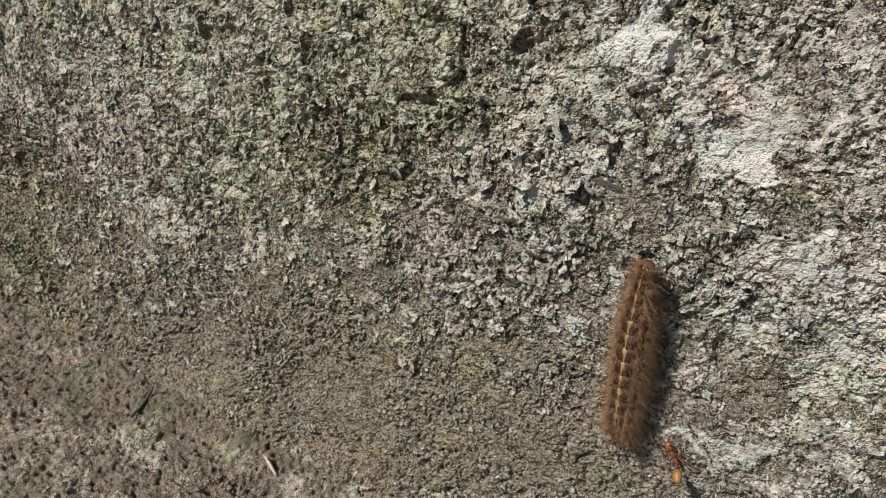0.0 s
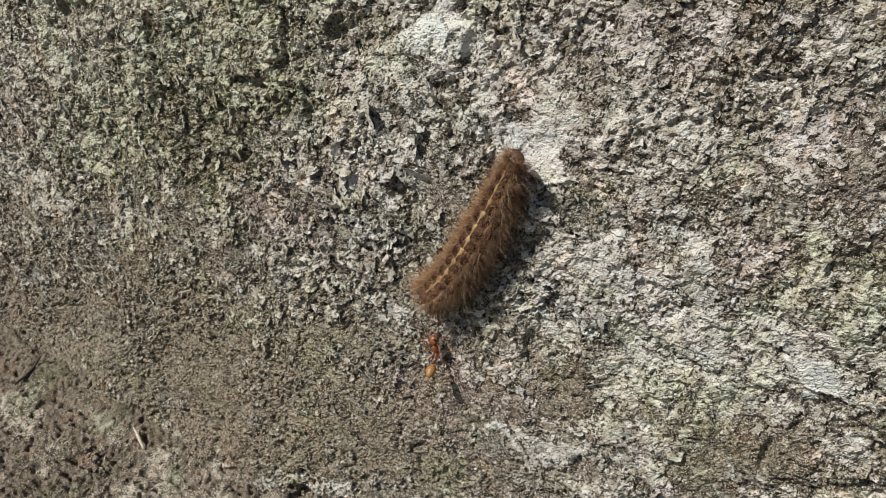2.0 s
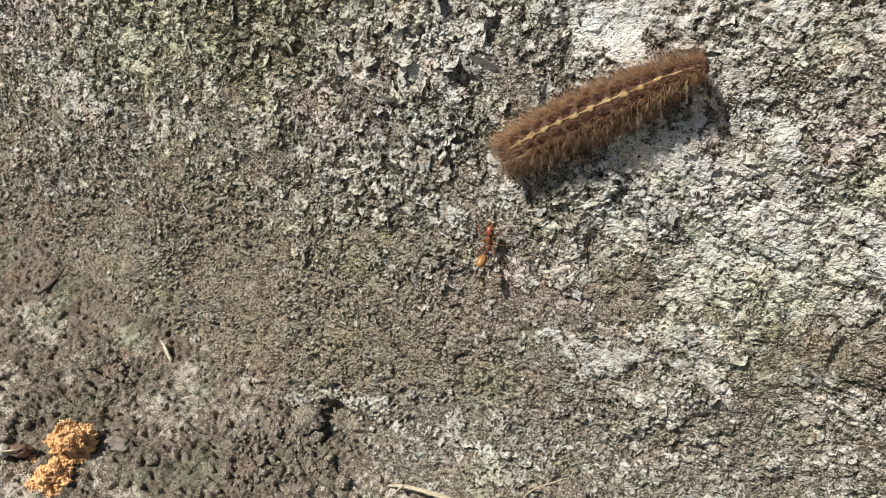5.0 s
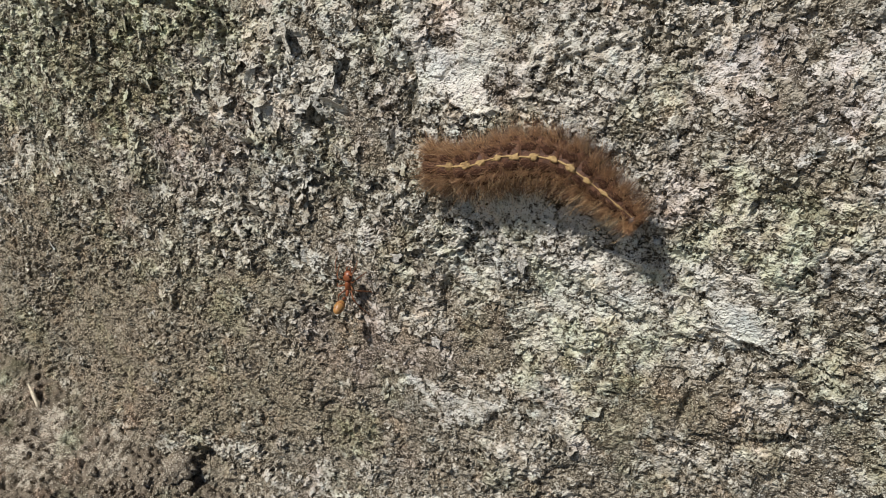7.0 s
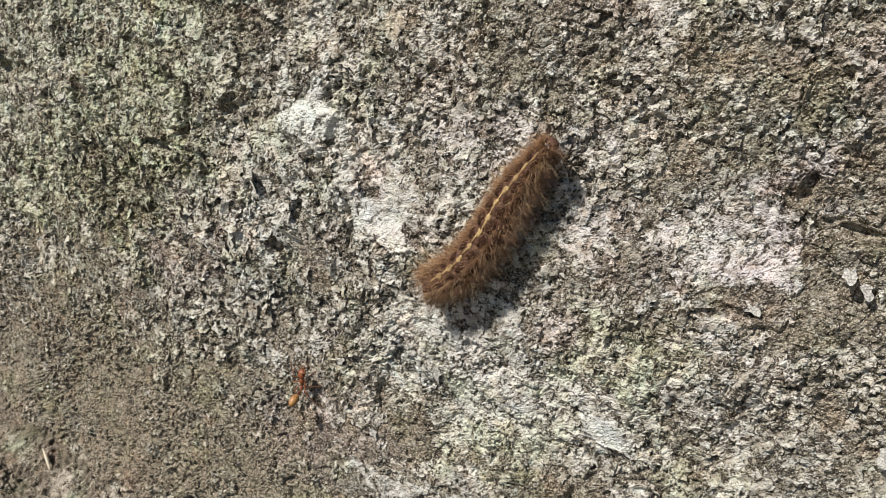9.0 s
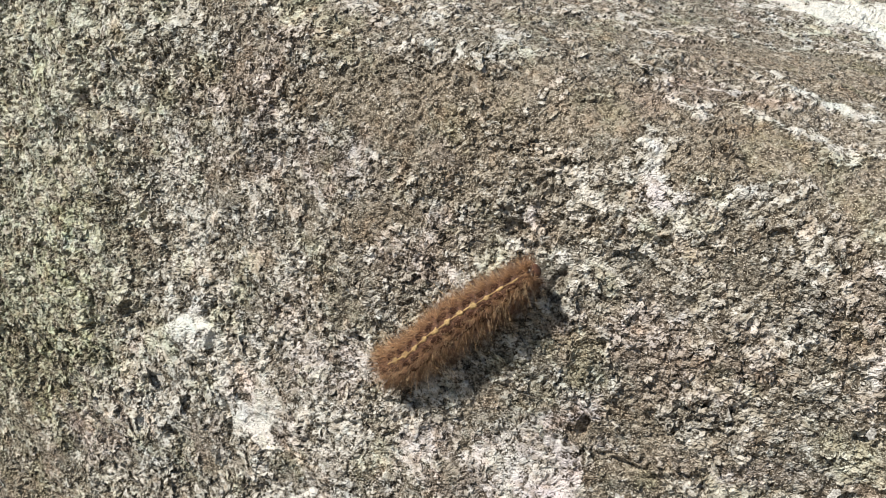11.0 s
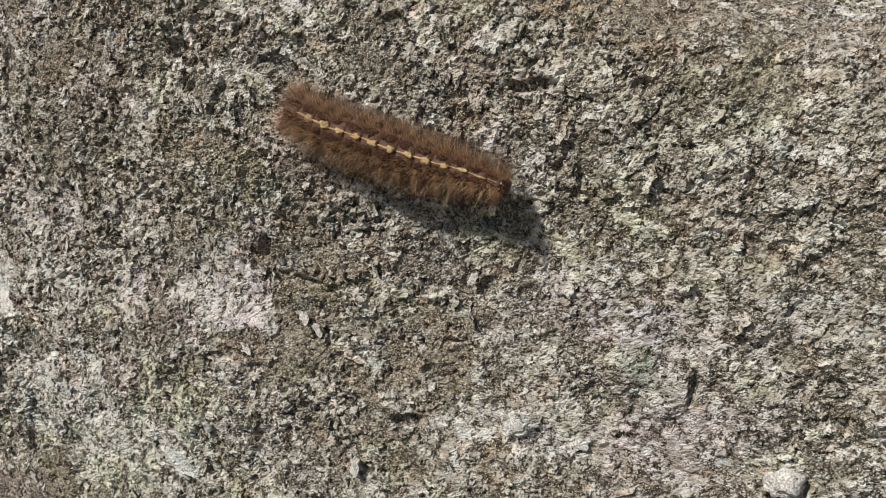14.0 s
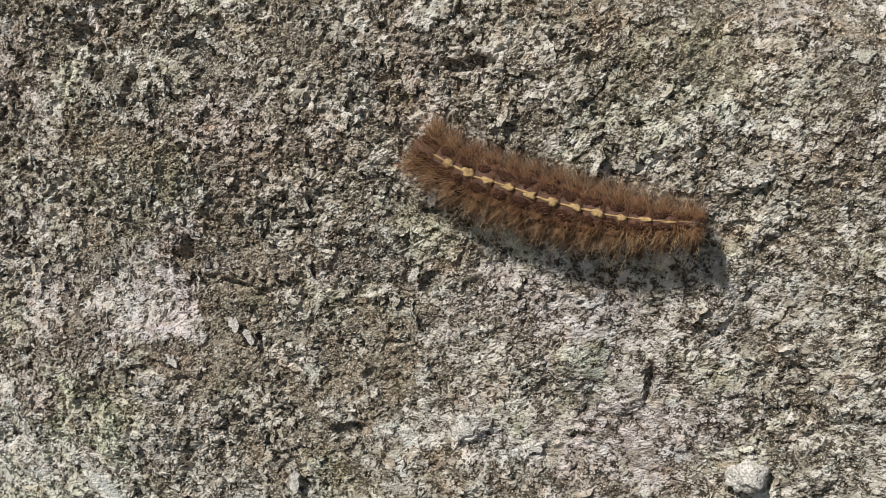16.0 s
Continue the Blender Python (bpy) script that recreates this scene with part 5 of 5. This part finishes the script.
# ---- what moves: the caterpillar crawls and bends, the ant is dragged and then stays ----
def motions():
    marks = []

    def crawl(t, *points):
        marks.append((t, points))

    crawl(0, (-24.1, 44.8), (-25.2, 52.2), (-26.4, 59.6), (-27.4, 67.0), (-28.0, 74.2), (-28.3, 81.3))
    crawl(0.5, (-25.8, 50.7), (-27.0, 58.0), (-28.2, 65.4), (-28.2, 72.8), (-26.7, 79.9), (-24.4, 86.7))
    crawl(1, (-24.2, 56.1), (-26.9, 63.1), (-27.8, 70.4), (-26.8, 77.7), (-25.7, 84.9), (-24.9, 92.2))
    crawl(1.2, (-35.1, 64.7), (-30.2, 68.5), (-27.5, 75.0), (-25.6, 82.5), (-25.0, 88.3), (-24.5, 93.1))
    crawl(1.5, (-33.6, 67.7), (-30.0, 72.8), (-27.1, 78.3), (-25.4, 84.3), (-24.3, 90.4), (-23.1, 96.2))
    crawl(1.8, (-33.4, 70.3), (-27.9, 76.5), (-25.4, 83.4), (-24.2, 89.1), (-23.7, 94.6), (-22.7, 100.3))
    crawl(2, (-32.5, 69.5), (-28.9, 75.4), (-26.3, 81.9), (-24.3, 88.5), (-22.6, 95.1), (-21.1, 101.6))
    crawl(2.2, (-33.3, 70.0), (-28.5, 76.9), (-26.5, 83.4), (-24.5, 90.3), (-22.4, 95.9), (-18.5, 99.8))
    crawl(2.5, (-31.7, 70.1), (-28.3, 76.3), (-25.9, 83.1), (-22.0, 88.9), (-15.7, 91.6), (-8.8, 93.0))
    crawl(2.8, (-31.7, 70.6), (-27.6, 77.7), (-25.4, 84.9), (-22.6, 89.5), (-16.8, 92.7), (-11.4, 96.5))
    crawl(3, (-32.8, 70.0), (-29.3, 76.5), (-26.3, 83.2), (-22.1, 89.2), (-17.6, 94.7), (-14.4, 101.2))
    crawl(3.2, (-30.8, 71.2), (-26.6, 80.1), (-24.5, 86.9), (-22.0, 92.3), (-21.5, 97.3), (-21.0, 101.6))
    crawl(3.5, (-31.9, 69.2), (-28.1, 75.6), (-25.4, 82.5), (-23.0, 89.6), (-20.3, 96.3), (-17.1, 103.0))
    crawl(3.7, (-32.8, 67.7), (-28.8, 74.8), (-25.3, 82.2), (-22.0, 89.7), (-17.5, 96.2), (-10.9, 100.7))
    crawl(4.75, (-30.6, 75.3), (-26.0, 81.7), (-21.0, 87.8), (-16.0, 93.2), (-11.2, 98.1), (-5.7, 101.9))
    crawl(5.8, (-27.6, 84.3), (-21.9, 87.4), (-16.5, 91.1), (-11.2, 94.9), (-6.1, 98.8), (-1.3, 103.0))
    crawl(6, (-26.0, 85.7), (-19.4, 88.0), (-13.4, 91.5), (-7.9, 95.8), (-2.0, 99.3), (4.3, 102.4))
    crawl(6.5, (-23.4, 86.4), (-16.6, 89.6), (-10.3, 93.5), (-3.9, 97.4), (2.6, 100.8), (9.2, 104.3))
    crawl(7, (-20.3, 88.5), (-13.8, 91.1), (-8.2, 95.1), (-1.7, 97.2), (5.2, 95.7), (11.7, 93.5))
    crawl(7.2, (-18.0, 88.9), (-12.0, 93.0), (-6.9, 96.3), (-1.5, 97.3), (4.2, 96.8), (11.5, 96.8))
    crawl(7.5, (-18.9, 89.2), (-13.2, 92.1), (-7.6, 95.2), (-2.3, 98.7), (0.7, 104.0), (1.2, 110.5))
    crawl(7.8, (-19.5, 88.3), (-10.2, 94.0), (-4.5, 98.1), (-1.6, 103.2), (-0.6, 108.5), (0.4, 113.6))
    crawl(8, (-18.2, 90.0), (-12.2, 92.9), (-6.9, 97.0), (-2.9, 102.3), (-0.4, 108.4), (0.4, 115.0))
    crawl(8.2, (-15.9, 92.2), (-10.0, 95.2), (-4.9, 99.5), (-1.7, 105.3), (-0.1, 111.6), (-0.3, 118.1))
    crawl(9.25, (-6.8, 98.2), (-2.5, 104.5), (-0.3, 111.5), (0.8, 117.9), (3.0, 123.7), (6.3, 129.8))
    crawl(10.3, (-0.3, 114.9), (2.6, 121.3), (5.4, 127.6), (8.2, 134.2), (11.5, 140.2), (15.4, 145.9))
    crawl(10.5, (0.9, 118.3), (3.9, 125.0), (7.3, 131.7), (11.2, 138.1), (15.2, 144.2), (20.0, 149.8))
    crawl(11, (3.8, 127.4), (8.6, 132.8), (12.3, 139.1), (16.6, 145.1), (20.9, 150.6), (25.3, 156.2))
    crawl(11.5, (6.3, 134.8), (12.2, 140.0), (17.2, 146.0), (22.7, 151.6), (28.9, 156.0), (35.3, 160.1))
    crawl(12, (14.6, 144.5), (19.6, 149.1), (25.0, 153.1), (31.5, 155.3), (37.9, 156.7), (44.2, 158.7))
    crawl(12.5, (18.3, 150.9), (25.0, 152.8), (31.7, 155.1), (38.5, 156.0), (45.1, 157.6), (51.5, 159.9))
    crawl(13, (24.1, 154.2), (31.2, 154.3), (38.3, 155.3), (45.4, 155.4), (52.4, 155.5), (59.4, 156.3))
    crawl(13.5, (33.0, 155.4), (40.3, 155.4), (47.7, 154.8), (55.0, 154.4), (62.2, 155.1), (68.7, 158.0))
    crawl(14, (41.9, 156.2), (48.8, 155.2), (55.9, 155.1), (62.8, 154.8), (69.7, 155.0), (76.6, 154.8))
    crawl(14.5, (48.1, 157.9), (55.2, 155.8), (62.6, 154.7), (69.9, 154.1), (77.3, 154.1), (84.6, 154.7))
    crawl(15, (57.8, 157.0), (64.4, 154.9), (71.4, 154.3), (78.2, 154.4), (85.0, 155.6), (91.3, 158.3))
    crawl(15.5, (64.5, 155.3), (71.2, 154.6), (77.8, 154.9), (84.5, 155.4), (91.0, 156.2), (97.6, 157.0))
    crawl(16, (71.5, 157.1), (78.2, 155.4), (85.2, 155.1), (92.2, 154.9), (99.1, 155.6), (106.0, 157.2))
    rows = {ob: [] for ob in BODY}
    base = []
    for t, points in marks:
        line = catmull(points, 14)
        far = np.concatenate([[0], np.cumsum(np.hypot(*np.diff(line, axis=0).T))])
        at_s = lambda d: (np.interp(d, far, line[:, 0]), np.interp(d, far, line[:, 1]))
        place = []
        for i in range(RINGS + 1):
            d = far[-1] * ((i + 0.5) / RINGS if i < RINGS else 0.985) * 0.972
            (x, s), (x0, s0), (x1, s1) = at_s(d), at_s(max(d - 1.5, 0)), at_s(min(d + 1.5, far[-1]))
            r = girth(min(i, RINGS - 1)) / MM
            p, n = spot(x, s, r * 0.88 + 0.15 + 3.9 * max(0.0, (i / RINGS - 0.56) / 0.44) ** 1.4)
            way = spot(x1, s1)[0] - spot(x0, s0)[0]
            # the back leans to the left of its way, about the stripe
            m = basis(way, n)
            lean = Matrix.Rotation(radians(-18), 3, "Y")
            back = Vector((0, 0, r * MM * 0.9))
            place.append(Matrix.Translation(p + m @ (back - lean @ back)) @ (m @ lean).to_4x4())
        base.append((t, place[6]))
        back = place[6].inverted()
        for ob, m in zip(BODY, place):
            rows[ob].append((t, back @ m))
    walk(CATERPILLAR, base)
    for ob in BODY:
        walk(ob, rows[ob])

    def stand(x, s, x1, s1):
        p, n = spot(x, s, 0.4)
        return Matrix.Translation(p) @ basis(spot(x1, s1)[0] - p, n).to_4x4()

    walk(ANT, [(0.0, stand(-12.6, 44.0, -15.0, 46.4)), (0.5, stand(-14.0, 47.0, -16.5, 49.4)), (1.0, stand(-18.2, 50.4, -20.6, 52.6)), (1.5, stand(-26.4, 57.6, -28.0, 60.4)),
               (2.0, stand(-27.8, 58.2, -29.2, 61.0)), (2.5, stand(-28.2, 58.6, -29.4, 61.4)), (3.0, stand(-28.6, 59.2, -29.6, 62.0)), (3.5, stand(-28.6, 59.5, -29.5, 62.4)),
               (5.8, stand(-28.8, 60.0, -29.6, 63.0)), (8.2, stand(-28.6, 60.0, -29.4, 63.0)), (10.3, stand(-28.9, 60.2, -30.0, 63.0)), (16.0, stand(-29.0, 60.3, -30.2, 63.0))])


motions()
